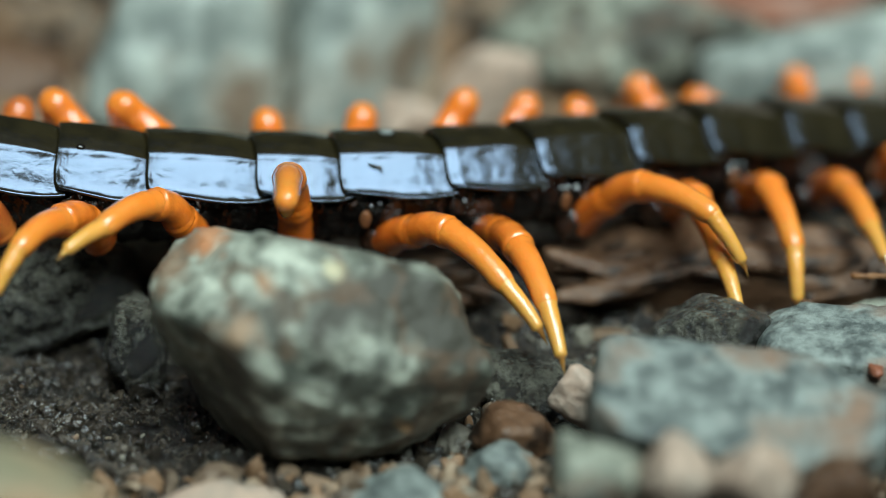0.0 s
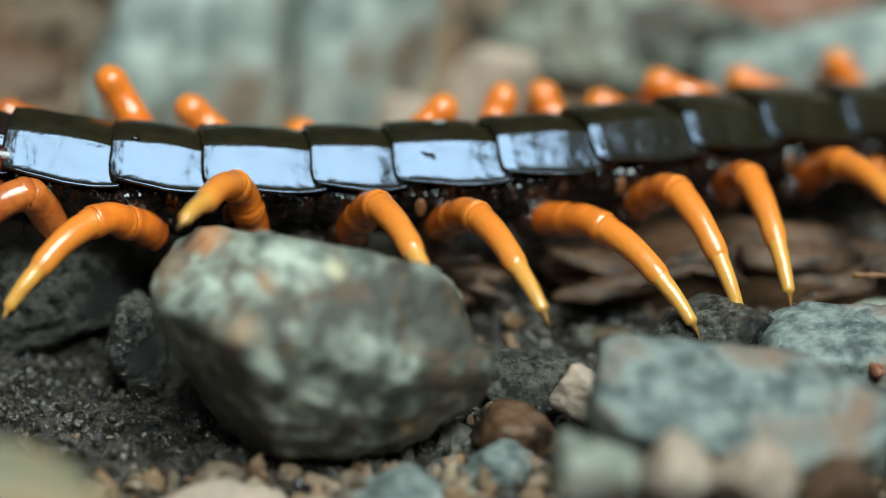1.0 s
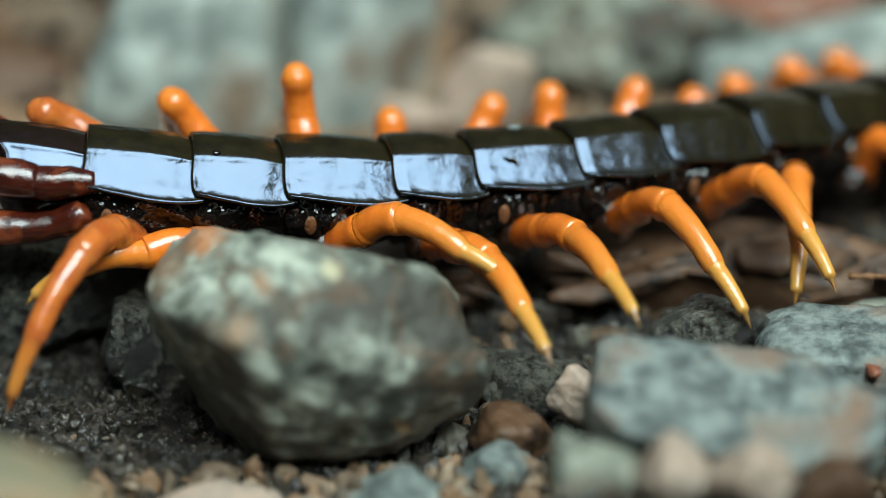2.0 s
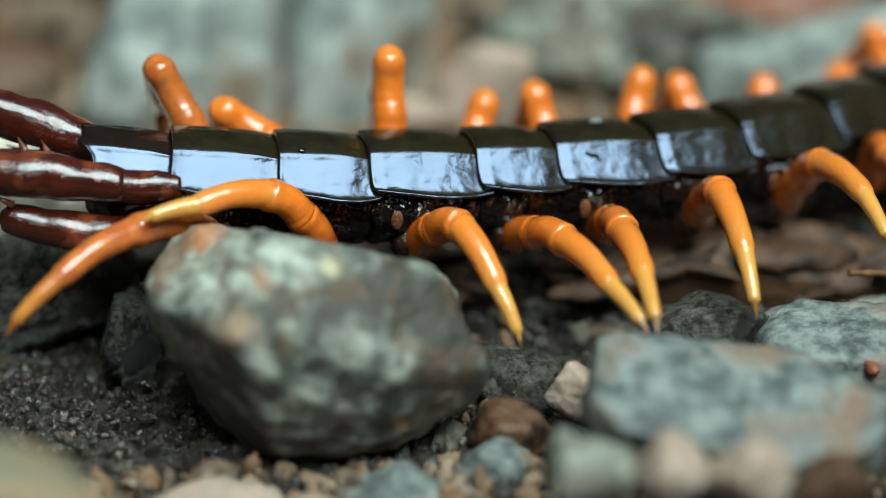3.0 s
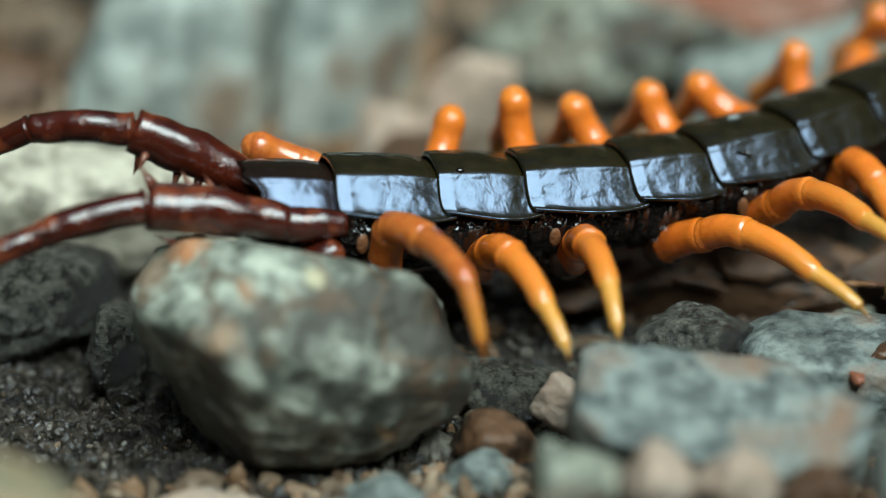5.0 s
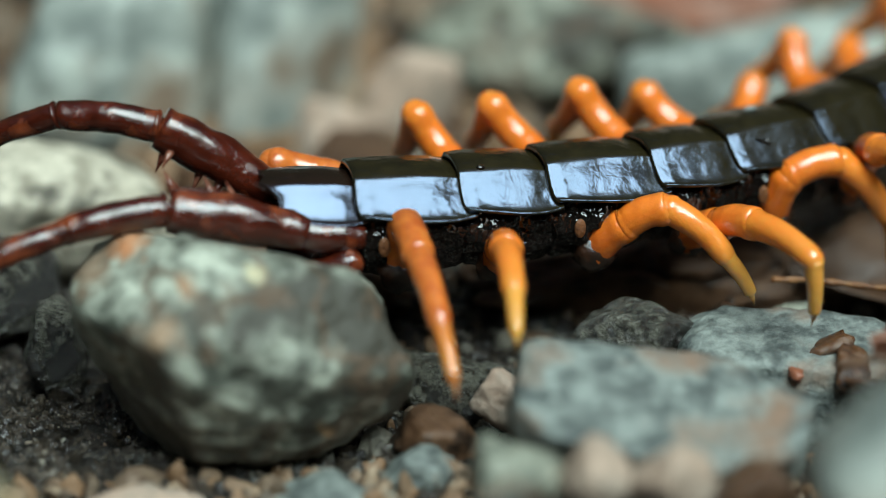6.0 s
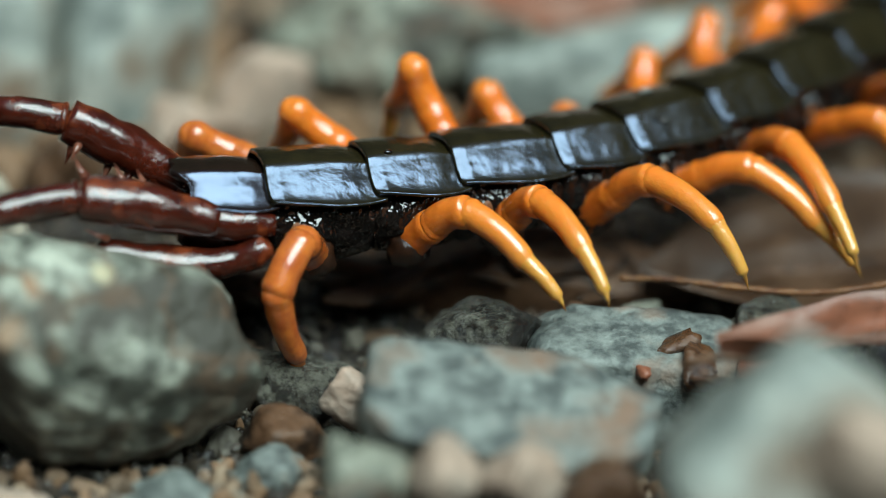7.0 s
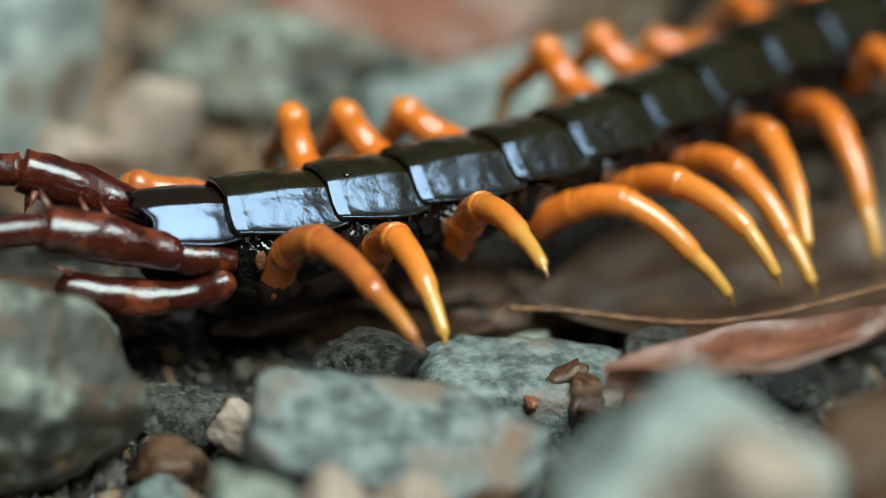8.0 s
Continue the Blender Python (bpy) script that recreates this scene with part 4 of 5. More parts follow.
# seconds, foot and knee of the legs on the near side, in mm
NEAR_LEGS = {
    1: [(0, -55.7, -9.5, 2.2, -46.7, -6.5, 10.7), (0.5, -52.8, -10.0, 2.3, -43.8, -7.0, 10.8), (1, -51.1, -8.4, 2.2, -42.1, -5.4, 10.7), (2.3, -37.4, -21.4, -0.1, -31.2, -13.7, 11.5), (2.5, -36.1, -21.4, 0.3, -29.7, -13.7, 11.8), (2.8, -37.5, -21.3, 1.4, -28.6, -12.6, 10.2), (3, -37.5, -20.2, 6.9, -26.8, -11.1, 12.4), (3.3, -38.3, -16.7, 6.8, -24.9, -10.8, 11.1), (3.5, -36.3, -15.7, 9.0, -22.3, -10.9, 12.3), (4, -31.2, -16.2, 11.0, -17.9, -11.1, 13.6), (4.2, -30.0, -14.8, 12.3, -16.4, -10.5, 14.2), (5.3, 8.6, -25.5, 6.5, 1.8, -14.0, 13.3), (5.5, 8.4, -25.5, 4.9, 2.6, -14.0, 12.7), (5.7, 8.2, -26.3, 5.2, 3.4, -13.9, 12.5), (6, 7.9, -27.6, 5.8, 4.8, -13.9, 12.0), (6.2, 7.7, -27.2, 5.8, 5.7, -14.7, 12.8), (6.5, 7.7, -23.5, 3.4, 6.9, -16.1, 12.4), (6.7, 8.1, -17.9, -0.4, 7.9, -15.0, 11.7), (7, 8.4, -7.1, -6.8, 5.7, -12.4, 7.5), (7.2, 9.2, -11.9, -3.3, 9.1, -12.5, 12.0), (7.5, 18.3, -24.7, 11.0, 15.0, -10.7, 15.8), (7.8, 27.8, -22.5, 10.7, 19.2, -10.5, 14.9), (8, 27.5, -23.2, 10.6, 19.5, -10.7, 14.7)],
    2: [(0.2, -39.3, -17.5, 8.6, -34.1, -8.0, 12.1), (0.5, -39.8, -16.7, 7.1, -33.2, -7.9, 11.4), (0.8, -38.9, -16.0, 6.5, -32.1, -7.2, 11.4), (1, -39.0, -15.2, 5.8, -31.7, -6.7, 11.2), (2.3, -36.1, -11.0, 5.4, -24.2, -7.4, 8.1), (2.5, -33.2, -12.0, 8.4, -21.7, -7.7, 11.1), (2.8, -28.3, -14.1, 12.5, -17.6, -7.6, 13.2), (3, -26.4, -12.9, 14.2, -15.4, -6.6, 13.8), (3.3, -21.4, -14.7, 15.3, -10.9, -7.8, 14.1), (3.5, -15.3, -17.3, 17.7, -6.9, -8.4, 14.9), (4, 7.5, -21.8, 7.1, 2.3, -11.8, 12.4), (4.2, 10.0, -21.4, 6.0, 4.2, -11.9, 11.7), (5.3, 12.8, -24.1, 7.9, 9.0, -12.6, 11.5), (5.5, 12.6, -24.5, 8.1, 9.8, -12.7, 11.5), (5.7, 13.2, -24.9, 8.7, 11.1, -12.9, 11.7), (6, 12.9, -25.2, 9.3, 12.5, -13.1, 12.1), (6.2, 13.3, -24.5, 8.8, 13.3, -12.6, 12.6), (6.5, 20.2, -21.6, 10.3, 16.4, -10.2, 13.9), (6.7, 30.8, -15.6, 7.7, 21.4, -8.5, 12.3), (7, 31.5, -13.8, 6.5, 22.9, -7.2, 12.9), (7.2, 31.6, -15.0, 7.3, 23.9, -7.3, 13.4), (7.5, 31.3, -16.9, 8.3, 25.4, -7.5, 13.9), (7.8, 31.4, -17.7, 9.0, 26.5, -7.4, 13.9), (8, 30.2, -18.5, 8.2, 26.6, -7.8, 13.5)],
    3: [(0, -33.5, -15.4, 12.2, -26.0, -5.3, 12.5), (0.2, -29.8, -16.9, 11.9, -24.3, -5.7, 12.6), (0.5, -29.6, -15.8, 10.9, -22.9, -5.3, 12.6), (0.8, -26.6, -16.2, 12.5, -20.9, -4.9, 13.0), (1, -22.8, -16.0, 15.6, -19.0, -4.1, 13.7), (2.3, 8.0, -12.8, 7.4, -1.8, -6.6, 12.2), (2.5, 10.8, -11.3, 3.6, 1.3, -6.7, 10.4), (2.8, 7.8, -16.2, -1.0, 2.0, -9.1, 7.6), (3, 7.4, -16.4, 3.7, 2.0, -8.1, 11.3), (3.3, 15.4, -16.4, 4.6, 7.4, -8.4, 10.0), (3.5, 16.0, -19.0, 6.2, 8.9, -9.5, 10.0), (4, 15.8, -21.0, 7.6, 10.9, -10.1, 10.8), (4.2, 15.7, -21.4, 7.9, 11.6, -10.2, 11.1), (5.3, 17.2, -22.1, 8.5, 16.1, -10.3, 11.7), (5.5, 17.5, -22.0, 8.4, 17.1, -10.3, 11.8), (5.7, 27.4, -18.9, 7.7, 21.8, -9.2, 12.5), (6, 35.9, -7.5, 3.6, 27.5, -5.5, 12.5), (6.2, 35.2, -10.3, 4.9, 27.3, -6.2, 13.4), (6.5, 34.6, -15.2, 7.7, 27.4, -7.0, 13.4), (6.7, 34.8, -15.4, 7.6, 28.2, -6.6, 13.3), (7, 35.1, -15.5, 7.8, 29.6, -5.9, 13.3), (7.2, 35.2, -16.0, 8.0, 30.8, -5.9, 13.4), (7.5, 35.2, -16.4, 8.2, 32.5, -5.7, 13.6), (7.8, 34.9, -17.0, 8.8, 33.5, -5.4, 13.4), (8, 39.2, -15.3, 13.7, 34.9, -3.6, 14.7)],
    4: [(0, -14.0, -5.3, 11.6, -13.9, -3.3, 14.2), (0.2, -7.3, -6.5, 9.7, -9.8, -3.3, 13.7), (0.5, -0.4, -8.7, 9.4, -6.8, -3.0, 13.6), (0.8, 0.9, -15.6, 6.5, -5.8, -5.1, 12.0), (1, -0.0, -17.6, 7.8, -5.7, -5.3, 12.1), (2.3, 10.3, -22.8, 4.9, 5.2, -9.6, 8.5), (2.5, 10.5, -23.5, 5.6, 6.2, -9.9, 8.7), (2.8, 18.6, -20.0, 7.3, 10.5, -8.0, 9.5), (3, 18.2, -20.6, 7.3, 11.4, -8.0, 9.8), (3.3, 17.2, -22.7, 8.5, 13.2, -9.0, 10.1), (3.5, 18.0, -23.1, 8.8, 14.9, -9.3, 10.3), (4, 24.5, -19.9, 10.7, 19.2, -6.8, 13.3), (4.2, 31.8, -17.2, 8.8, 22.8, -6.5, 12.2), (5.3, 40.1, -16.9, 6.7, 30.7, -7.2, 10.6), (5.5, 38.5, -18.5, 7.5, 30.9, -7.8, 11.3), (5.7, 39.0, -17.1, 6.7, 32.5, -7.8, 11.8), (6, 39.9, -14.2, 5.1, 35.2, -7.8, 12.1), (6.2, 45.5, -8.3, 5.7, 37.7, -4.1, 13.3), (6.5, 50.5, -0.8, 2.2, 40.1, -0.1, 12.2), (6.7, 50.1, -4.7, 3.7, 40.2, -1.2, 13.4), (7, 48.3, -11.9, 7.5, 40.2, -3.0, 14.1), (7.2, 48.9, -11.8, 9.6, 41.2, -2.2, 14.9), (7.5, 59.8, -5.0, 5.1, 48.0, 0.2, 11.7), (7.8, 59.7, -4.2, 4.5, 49.0, 1.0, 12.6), (8, 59.7, -3.9, 4.4, 49.2, 1.4, 12.8)],
    5: [(0, 9.5, -13.6, 2.7, 0.7, -4.2, 9.0), (0.2, 7.1, -16.2, -0.6, 0.5, -5.8, 7.1), (0.5, 6.9, -18.1, 0.4, 1.4, -6.4, 6.9), (0.8, 6.6, -17.9, 0.4, 2.1, -6.2, 7.6), (1, 9.4, -16.8, 6.3, 3.3, -4.4, 10.5), (2.3, 17.8, -20.4, 7.7, 13.1, -6.9, 9.8), (2.5, 18.1, -20.8, 7.6, 14.2, -7.2, 9.7), (2.8, 18.9, -20.5, 7.6, 15.8, -6.7, 9.9), (3, 18.9, -20.4, 7.4, 16.7, -6.4, 9.9), (3.3, 19.8, -21.1, 7.4, 19.3, -6.9, 9.9), (3.5, 19.9, -21.1, 7.6, 20.7, -6.9, 10.1), (4, 39.6, -12.5, 7.0, 30.4, -3.1, 11.7), (4.2, 37.2, -15.2, 5.8, 30.4, -4.2, 11.5), (5.3, 43.3, -16.4, 13.5, 36.3, -3.7, 13.6), (5.5, 44.1, -16.9, 12.9, 37.5, -4.0, 13.4), (5.7, 45.0, -14.0, 11.0, 38.5, -2.2, 15.0), (6, 50.4, 2.9, 1.1, 44.2, 2.8, 13.4), (6.2, 49.8, -1.6, 2.5, 44.3, 0.9, 14.3), (6.5, 48.1, -8.9, 6.8, 43.7, -1.2, 15.0), (6.7, 60.2, -5.9, 5.5, 49.3, 0.6, 11.7), (7, 60.7, -4.6, 4.8, 50.5, 1.8, 12.9), (7.2, 62.1, 1.5, 1.2, 53.1, 4.3, 12.1), (7.5, 62.9, 11.4, 0.3, 55.1, 9.7, 11.8), (7.8, 66.8, 1.5, 5.0, 56.4, 6.1, 13.2), (8, 63.5, -5.4, 7.1, 55.0, 3.7, 13.6)],
    6: [(0, 10.9, -16.3, 1.2, 7.1, -4.1, 7.3), (0.2, 10.7, -16.3, 1.0, 7.4, -4.3, 7.7), (0.5, 11.2, -16.2, 1.1, 8.8, -4.4, 8.6), (0.8, 21.2, -12.7, 7.1, 13.1, -1.8, 10.3), (1, 23.2, -12.1, 2.3, 15.0, -2.0, 8.1), (2.3, 28.3, -13.7, 4.7, 22.6, -2.1, 11.3), (2.5, 28.3, -14.2, 5.0, 23.6, -2.2, 11.5), (2.8, 28.1, -14.7, 5.2, 24.9, -2.1, 11.5), (3, 28.1, -14.9, 5.7, 25.9, -2.0, 11.6), (3.3, 33.1, -15.3, 11.3, 29.9, -1.7, 12.2), (3.5, 41.9, -13.2, 11.4, 34.6, -1.2, 11.6), (4, 42.0, -13.1, 8.7, 36.9, -0.7, 11.4), (4.2, 39.1, -14.5, 5.3, 36.6, -1.6, 10.2), (6.5, 56.8, -11.6, 11.0, 51.7, 1.8, 13.6), (6.7, 61.6, -8.2, 12.3, 53.9, 3.9, 14.5), (7, 59.3, -7.7, 7.2, 54.6, 4.1, 14.1), (7.2, 64.3, -5.1, 9.3, 57.3, 6.0, 14.9), (7.5, 70.6, -0.8, 6.2, 61.6, 7.7, 13.5), (7.8, 70.8, -0.9, 5.7, 62.5, 8.3, 13.1), (8, 67.9, -2.5, 4.6, 61.7, 7.7, 12.8)],
    7: [(0, 28.4, -4.0, 4.3, 19.2, 3.7, 9.8), (0.2, 27.5, -7.0, 1.4, 19.8, 2.0, 8.7), (0.5, 27.3, -9.0, 2.2, 20.8, 1.2, 9.8), (0.8, 27.1, -9.0, 2.4, 21.4, 1.5, 10.2), (1, 27.3, -8.9, 1.9, 22.0, 1.6, 10.1), (2.3, 36.0, -9.5, 5.6, 31.0, 2.4, 11.2), (2.5, 35.4, -10.3, 4.7, 31.9, 1.9, 10.8), (2.8, 35.4, -11.4, 5.2, 33.2, 1.7, 10.6), (3, 40.5, -10.0, 9.9, 35.9, 3.2, 12.0), (3.3, 43.5, -9.4, 9.9, 39.2, 3.9, 12.5), (7.2, 70.0, 1.7, 3.4, 65.2, 10.5, 13.5), (7.5, 68.6, 2.1, 2.7, 65.7, 11.1, 13.4), (7.8, 67.5, 0.6, 4.4, 65.7, 11.8, 13.2), (8, 67.3, -0.1, 7.4, 65.7, 12.5, 14.2)],
    8: [(0, 27.5, -7.5, 1.3, 24.3, 5.3, 7.4), (0.2, 30.1, -6.8, 4.5, 25.6, 6.1, 9.0), (0.5, 32.0, -6.6, 2.3, 27.9, 5.2, 9.3), (0.8, 31.9, -6.7, 2.7, 28.6, 5.5, 9.5), (1, 32.0, -6.7, 2.3, 29.2, 5.6, 9.3), (2.3, 32.8, -6.3, 2.3, 35.3, 6.4, 8.7), (2.5, 32.9, -5.9, 2.0, 36.2, 6.6, 8.5), (2.8, 40.2, -6.5, 6.6, 40.5, 7.3, 10.1), (7.5, 74.4, 3.0, 8.2, 72.2, 16.5, 13.3), (7.8, 75.2, 5.8, 5.1, 73.3, 17.7, 13.2), (8, 77.2, 8.2, 1.9, 74.5, 18.2, 12.2)],
    9: [(0, 33.6, -1.2, -1.6, 31.9, 10.0, 6.2), (0.2, 33.6, -1.9, -0.3, 32.3, 9.8, 6.8), (0.5, 33.1, -3.8, 0.4, 33.5, 8.9, 6.9), (0.8, 36.8, -4.0, 6.2, 35.6, 10.0, 8.5), (1, 44.8, -2.2, 6.7, 39.0, 10.8, 8.5)],
    10: [(0, 42.1, -0.2, 2.8, 39.8, 14.2, 4.2), (0.5, 42.8, -1.3, 6.9, 42.1, 13.2, 5.4)],
}
# seconds, knee of the legs on the far side
FAR_LEGS = {
    1: [(0, -40.9, 14.0, 12.9), (0.5, -44.7, 11.7, 14.2), (1, -42.3, 13.2, 12.9), (2.5, -35.5, 3.3, 17.8), (3, -26.6, 7.0, 21.1), (3.5, -22.7, 4.5, 17.4), (4, -20.8, 2.3, 17.8), (5.5, -13.8, 1.3, 15.2), (6, -12.4, 1.2, 15.0), (6.5, -0.9, 4.1, 17.8), (7, -1.9, 6.1, 14.2), (7.5, -0.5, 4.1, 14.0), (8, 1.5, 4.4, 13.3)],
    2: [(0, -37.5, 13.4, 14.1), (0.5, -36.3, 12.3, 14.5), (1, -32.1, 13.9, 16.2), (2.5, -23.2, 8.1, 15.9), (3, -20.4, 8.5, 15.1), (3.5, -9.0, 9.6, 16.9), (4, -5.4, 10.1, 11.8), (5.5, 5.2, 10.1, 15.6), (6, 4.9, 8.5, 15.5), (6.5, 6.0, 8.9, 15.3), (7, 7.6, 9.1, 15.4), (7.5, 11.1, 8.1, 16.6), (8, 18.2, 13.1, 16.3)],
    3: [(0, -30.9, 13.0, 14.0), (0.5, -26.0, 13.5, 16.6), (1, -24.7, 14.9, 12.7), (2.5, -9.9, 9.2, 19.8), (3, -4.7, 10.6, 20.6), (3.5, 1.6, 8.8, 18.7), (4, 3.8, 9.2, 20.2), (5.5, 10.2, 11.7, 14.9), (6, 12.1, 9.9, 15.8), (6.5, 13.6, 10.6, 15.5), (7, 18.9, 11.3, 19.0), (7.5, 23.4, 15.1, 15.3), (8, 23.5, 15.4, 15.6)],
    4: [(0, -17.3, 16.8, 10.4), (0.5, -16.6, 16.4, 10.3), (1, -14.2, 16.8, 9.2), (2.5, -1.7, 14.7, 12.0), (3, 4.5, 16.1, 12.5), (3.5, 7.4, 15.0, 12.9), (4, 9.0, 14.4, 13.7), (5.5, 16.3, 13.2, 14.6), (6, 20.7, 12.8, 16.0), (6.5, 26.1, 15.9, 14.3), (7, 26.7, 17.2, 13.7), (7.5, 28.7, 17.2, 14.4), (8, 29.7, 18.0, 14.8)],
    5: [(0, -7.9, 18.5, 10.2), (0.5, -2.5, 18.4, 11.7), (1, 0.1, 18.9, 10.9), (2.5, 6.9, 17.1, 12.1), (3, 9.4, 17.9, 12.6), (3.5, 16.9, 16.5, 16.1), (4, 19.1, 17.9, 14.0), (5.5, 23.7, 16.6, 14.2), (6, 27.4, 16.3, 14.1), (6.5, 33.9, 19.2, 11.0), (7, 35.2, 20.3, 9.8)],
    6: [(0, 2.3, 20.5, 10.9), (1, 6.0, 21.2, 11.1), (2.5, 12.5, 19.5, 12.2), (3, 20.2, 20.9, 12.8), (3.5, 22.2, 20.1, 13.3), (4, 24.2, 21.0, 12.5), (5.5, 29.6, 19.7, 14.1), (6, 38.9, 22.2, 12.4), (7, 43.7, 25.8, 13.6), (7.5, 41.2, 23.9, 17.7), (8, 45.1, 27.9, 17.5)],
    7: [(0, 8.5, 23.8, 9.0), (0.5, 8.3, 22.9, 10.6), (1, 10.0, 23.6, 10.3), (2.5, 23.0, 24.1, 10.7), (3, 24.2, 24.0, 10.8), (3.5, 27.5, 24.0, 11.0), (4, 31.0, 25.9, 10.7), (6.5, 48.3, 29.1, 15.2), (7, 50.9, 31.2, 15.5), (7.5, 50.0, 31.4, 16.5), (8, 51.7, 33.6, 16.5)],
    8: [(0, 13.9, 27.8, 6.7), (0.5, 14.8, 26.3, 7.9), (1, 15.9, 26.4, 7.9), (2.5, 29.4, 28.7, 7.6), (3, 33.5, 29.2, 8.3), (3.5, 37.6, 30.3, 7.6), (4, 39.4, 32.5, 9.3), (5.5, 47.6, 33.2, 11.9), (6, 50.7, 34.3, 11.5), (6.5, 56.0, 35.2, 14.2), (7, 59.5, 37.7, 14.1), (7.5, 58.7, 38.5, 15.3), (8, 59.1, 39.1, 13.6)],
    9: [(0, 20.5, 32.2, 7.1), (0.5, 22.0, 30.4, 8.4), (1, 22.0, 27.7, 9.7), (2.5, 33.4, 33.2, 6.9), (3, 42.5, 34.8, 7.1), (3.5, 45.1, 36.9, 7.2), (4, 45.1, 38.5, 8.0)],
    10: [(0, 26.9, 35.5, 4.1), (1, 31.2, 34.0, 7.2)],
}


def smooth_rows(rows, t):
    """Values between rows, without overshoot."""
    ts = [r[0] for r in rows]
    if t <= ts[0]:
        return np.array(rows[0][1:], float)
    if t >= ts[-1]:
        return np.array(rows[-1][1:], float)
    i = max(k for k in range(len(ts) - 1) if ts[k] <= t)
    p = [np.array(r[1:], float) for r in rows]
    h = ts[i + 1] - ts[i]

    def slope(k):
        if k == 0 or k == len(ts) - 1:
            return np.zeros_like(p[0])
        a = (p[k] - p[k - 1]) / (ts[k] - ts[k - 1])
        b = (p[k + 1] - p[k]) / (ts[k + 1] - ts[k])
        return np.where(a * b > 0, 2 * a * b / np.where(np.abs(a + b) < 1e-9, 1e-9, a + b), 0.0)

    u = (t - ts[i]) / h
    return ((2 * u ** 3 - 3 * u * u + 1) * p[i] + (u ** 3 - 2 * u * u + u) * h * slope(i)
            + (3 * u * u - 2 * u ** 3) * p[i + 1] + (u ** 3 - u * u) * h * slope(i + 1))


LINES = {}


def body_line(t):
    """The body's line at t: the way along it from the second plate, and points in mm."""
    key = round(t, 3)
    if key not in LINES:
        x2, y2, z2, _, _, *r = smooth_rows(TRACK, t)
        s = np.arange(-60, 160.01, 0.5)
        h = np.radians(np.interp(s, NODES, r[:7]))
        p = np.radians(np.interp(s, (0, 35, 75), r[7:10])) * np.clip((125 - s) / 50, 0, 1)
        d = np.stack([np.cos(h) * np.cos(p), np.sin(h) * np.cos(p), np.sin(p)], 1) * 0.5
        c = np.vstack([[0, 0, 0], np.cumsum(d, 0)[:-1]])
        LINES[key] = (s, c - c[120] + np.array([x2, y2, z2]))
    return LINES[key]


def on_line(t, k, share=0.0):
    """Place, heading and rise of the body at a share of the k-th segment."""
    s, pts = body_line(t)
    q = START[k] - START[2]
    n = LENGTH[k] if k < 21 else 8.0
    a, b = (np.array([np.interp(v, s, pts[:, i]) for i in range(3)]) for v in (q, q + n))
    d = b - a
    return a + d * share, math.atan2(d[1], d[0]), math.atan2(d[2], math.hypot(d[0], d[1]))


def hip(t, k, side):
    a, h, _ = on_line(t, k, 0.42 if side < 0 else 0.36)
    out = np.array([math.sin(h), -math.cos(h), 0]) * -side
    fore = np.array([math.cos(h), math.sin(h), 0])
    wide, low = (4.4, -6.3) if side < 0 else (4.6, -2.2)
    return a + out * wide + np.array([0, 0, low]), out, fore


def plain_step(t, k, side):
    """Foot and knee, or knee alone, of a leg far from the stones: forward and back as the wave runs along the body."""
    b, out, fore = hip(t, k, side)
    w = 2 * math.pi * (t / 1.4 + k * 0.16 + (0.5 if side > 0 else 0.0))
    if side > 0:
        return tuple(b + out * 7.2 + fore * (2.0 * math.sin(w) - 2.0) + np.array([0, 0, 2.2 + 0.8 * max(math.cos(w), 0)]))
    foot = b + out * 8.0 + fore * (2.5 + 5.0 * math.sin(w)) + np.array([0, 0, -6.5 + 4.0 * max(math.cos(w), 0)])
    return (*foot, *(b + out * 6.0 + fore * (1.5 + 3.0 * math.sin(w)) + np.array([0, 0, 4.2])))


def foot_rows(k, side):
    """Rows of a leg in space that its body carries along: offsets of foot and knee are eased from row to row."""
    rows = list((NEAR_LEGS if side < 0 else FAR_LEGS).get(k, []))
    full = list(rows)
    for t in np.arange(0, 8.01, 0.35):
        if not rows or min(abs(t - r[0]) for r in rows) > 1.0:
            full.append((float(t), *plain_step(t, k, side)))
    full.sort()
    out = []
    for a, b in zip(full, full[1:]):
        out.append(a)
        if 1.05 < b[0] - a[0] < 1.9 and math.dist(a[1:3], b[1:3]) > 6:
            ta, tb = a[0] + 0.35 * (b[0] - a[0]), a[0] + 0.8 * (b[0] - a[0])
            mid = [(p + q) / 2 for p, q in zip(a[1:], b[1:])]
            mid[2] += 3.0 if side < 0 else 0.0
            if side < 0:
                mid[5] += 2.0
            out += [(ta, *a[1:]), ((ta + tb) / 2, *mid), (tb, *b[1:])]
    return out + [full[-1]]


def elbow(a, c, first, second, way):
    """The joint between a and c of two links, bulging towards way, and where the second link ends."""
    v = c - a
    d = float(np.linalg.norm(v))
    v = v / d
    d = min(max(d, abs(first - second) + 0.6), first + second - 0.06)
    u = (first ** 2 - second ** 2 + d * d) / (2 * d)
    side = way - v * float(way @ v)
    side = side / np.linalg.norm(side)
    return a + v * u + side * math.sqrt(max(first ** 2 - u * u, 0)), a + v * d


UP = np.array([0, 0, 1.0])


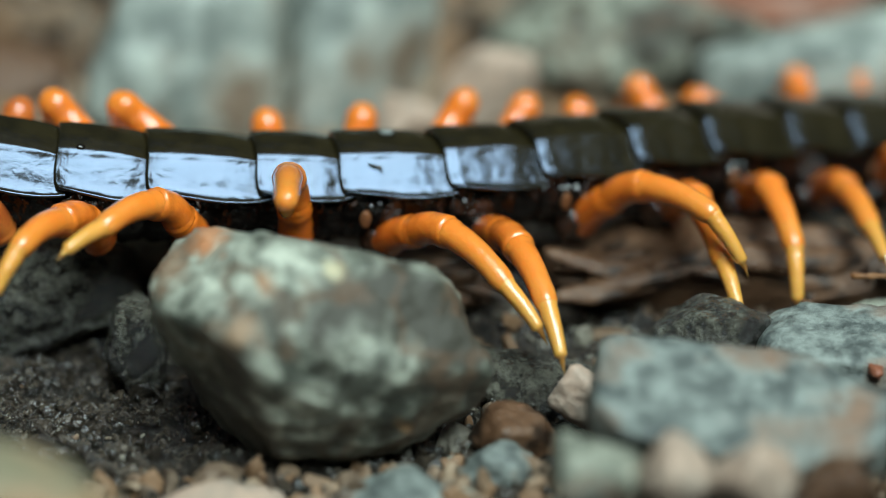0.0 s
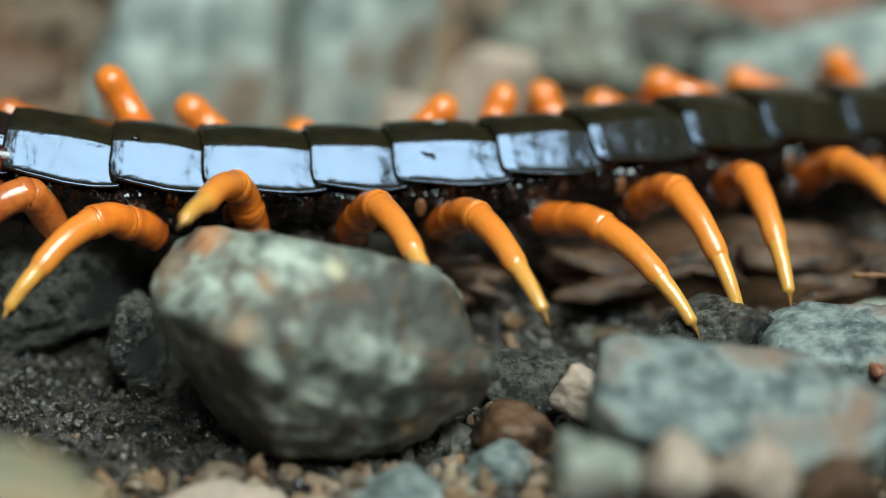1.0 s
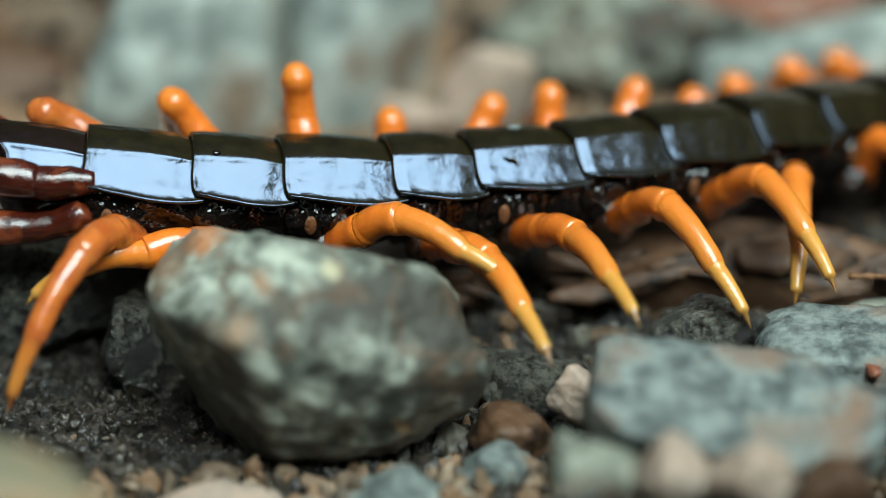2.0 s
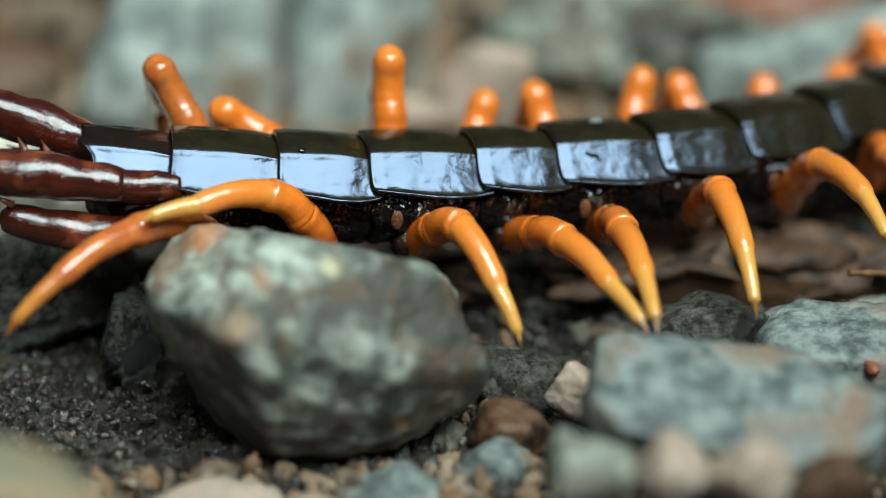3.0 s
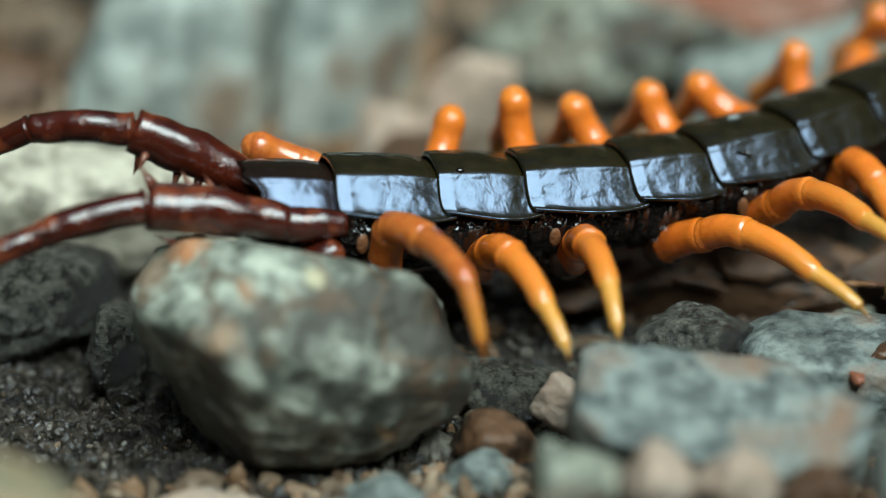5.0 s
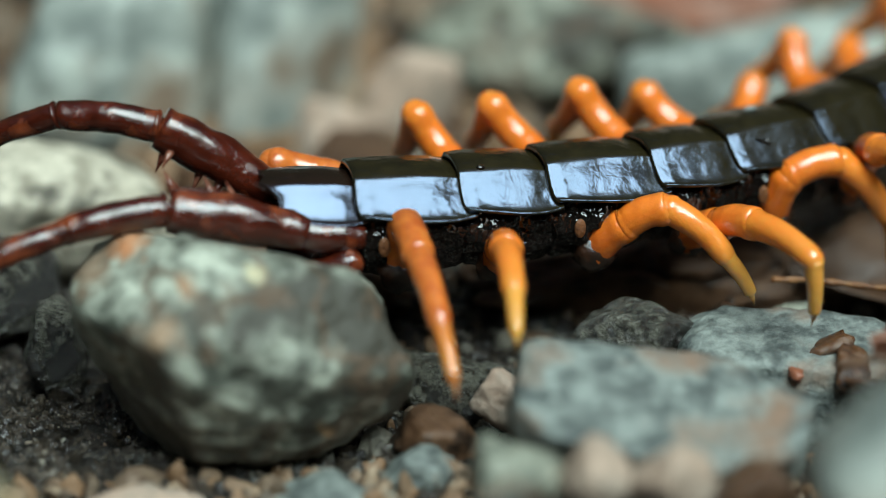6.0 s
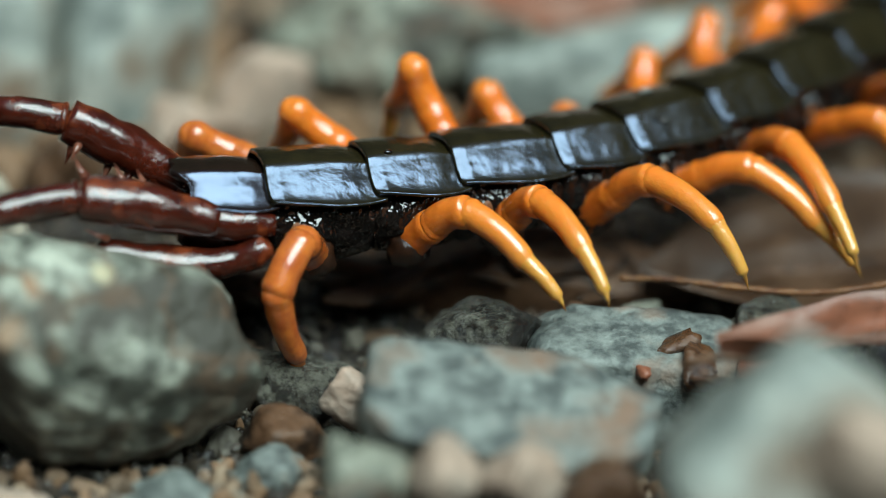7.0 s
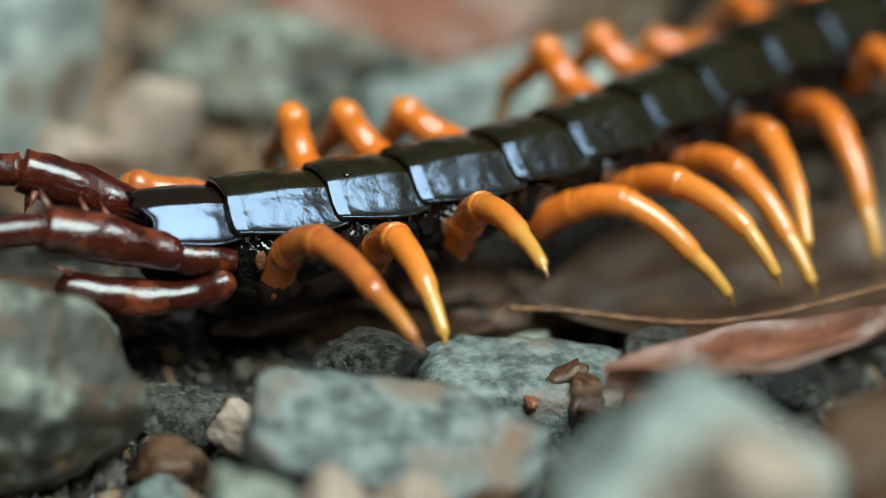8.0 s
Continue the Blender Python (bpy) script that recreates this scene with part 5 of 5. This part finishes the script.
def leg_pose(b, out, fore, row, links):
    """Turns of the four joints of a near-side leg: one arch from the hip over the knee to the foot."""
    foot, knee = np.array(row[:3]), np.array(row[3:6])
    j1, j2 = elbow(b, knee, links[0], links[1], UP + 0.25 * out)
    j3, j4 = elbow(j2, foot, links[2], links[3], UP + 0.5 * out + 0.25 * (foot - b) / 10)
    return joint_poses([b, j1, j2, j3, j4], np.cross(UP, foot - b))


def joint_poses(joints, side):
    """Poses of the links between joints, the later ones in the first one's space."""
    mats = []
    for p, q in zip(joints, joints[1:]):
        x = Vector(q - p).normalized()
        y = (Vector(side) - x * x.dot(Vector(side))).normalized()
        m = Matrix((x, y, x.cross(y))).transposed().to_4x4()
        m.translation = Vector(p) * MM
        mats.append(m)
    home = mats[0].inverted()
    return mats[0], [home @ m for m in mats[1:]]


def knee_pose(b, out, fore, row):
    """Turns of the joints of a far-side leg from its hip and knee: the shin hangs outwards beyond the body."""
    links = [one * reach(0, 1) for one in LINKS]
    j1, j2 = elbow(b, np.array(row[:3]), links[0], links[1], out - 0.3 * UP)
    shin, toe = out * 0.62 - UP * 0.78, out * 0.3 - UP * 0.93
    j3 = j2 + shin / np.linalg.norm(shin) * links[2]
    j4 = j3 + toe / np.linalg.norm(toe) * links[3]
    return joint_poses([b, j1, j2, j3, j4], fore)


def ring_pose(t, k):
    a, h, rise = on_line(t, k)
    row = smooth_rows(TRACK, t)
    roll = math.radians(row[3] + row[4] * (min(k, 9) - 3)) + 0.012 * math.sin(k * 1.3 + t * 2.0)
    m = Matrix.Rotation(h, 4, "Z") @ Matrix.Rotation(-rise, 4, "Y") @ Matrix.Rotation(roll, 4, "X")
    m.translation = Vector(a) * MM
    return m


HIND_PITCH = [(0, -8, -12), (3.0, -6, -11), (4.0, -8, -15), (4.8, -4, -7), (5.4, 0, 3), (6.5, 0, 2), (7.0, 0, 0), (7.5, 1, -5), (8.0, 2, -9)]


def hind_pose(t, which):
    a, h, _ = on_line(t, 0)
    m = Matrix.Rotation(h * 0.35, 4, "Z")
    if which < 2:
        m = m @ Matrix.Rotation(math.radians(smooth_rows(HIND_PITCH, t)[which]), 4, "Y")
    m.translation = Vector(a) * MM
    return m


def motions():
    root, rings, legs, hind, head = CENTIPEDE
    fine, rough = [i * 0.1 for i in range(81)], [i * 0.25 for i in range(33)]

    def home(t):
        x2 = smooth_rows(TRACK, t)[0]
        return pose(x2 * MM, 0, 0)

    walk(root, [(t, home(t)) for t in fine])
    back = {round(t, 3): home(t).inverted() for t in fine + rough}
    for k, ring in enumerate(rings):
        walk(ring, [(t, back[round(t, 3)] @ ring_pose(t, k)) for t in (fine if k < 13 else rough)])
    for which, thing in enumerate(h[0] for h in hind):
        walk(thing, [(t, back[round(t, 3)] @ hind_pose(t, hind[which][1])) for t in fine])
    walk(head, [(t, back[round(t, 3)] @ ring_pose(t, 21)) for t in rough])
    for k, side, bits in legs:
        rows = foot_rows(k, side)
        keyed = [[] for _ in bits]
        for t in (fine if k < 12 else rough):
            b, out, fore = hip(t, k, side)
            if side > 0:
                m, lower = knee_pose(b, out, fore, smooth_rows(rows, t))
            else:
                m, lower = leg_pose(b, out, fore, smooth_rows(rows, t), [one * reach(k, side) for one in LINKS])
            for store, one in zip(keyed, [back[round(t, 3)] @ m] + lower):
                store.append((t, one))
        for bit, one in zip(bits, keyed):
            walk(bit, one)


motions()
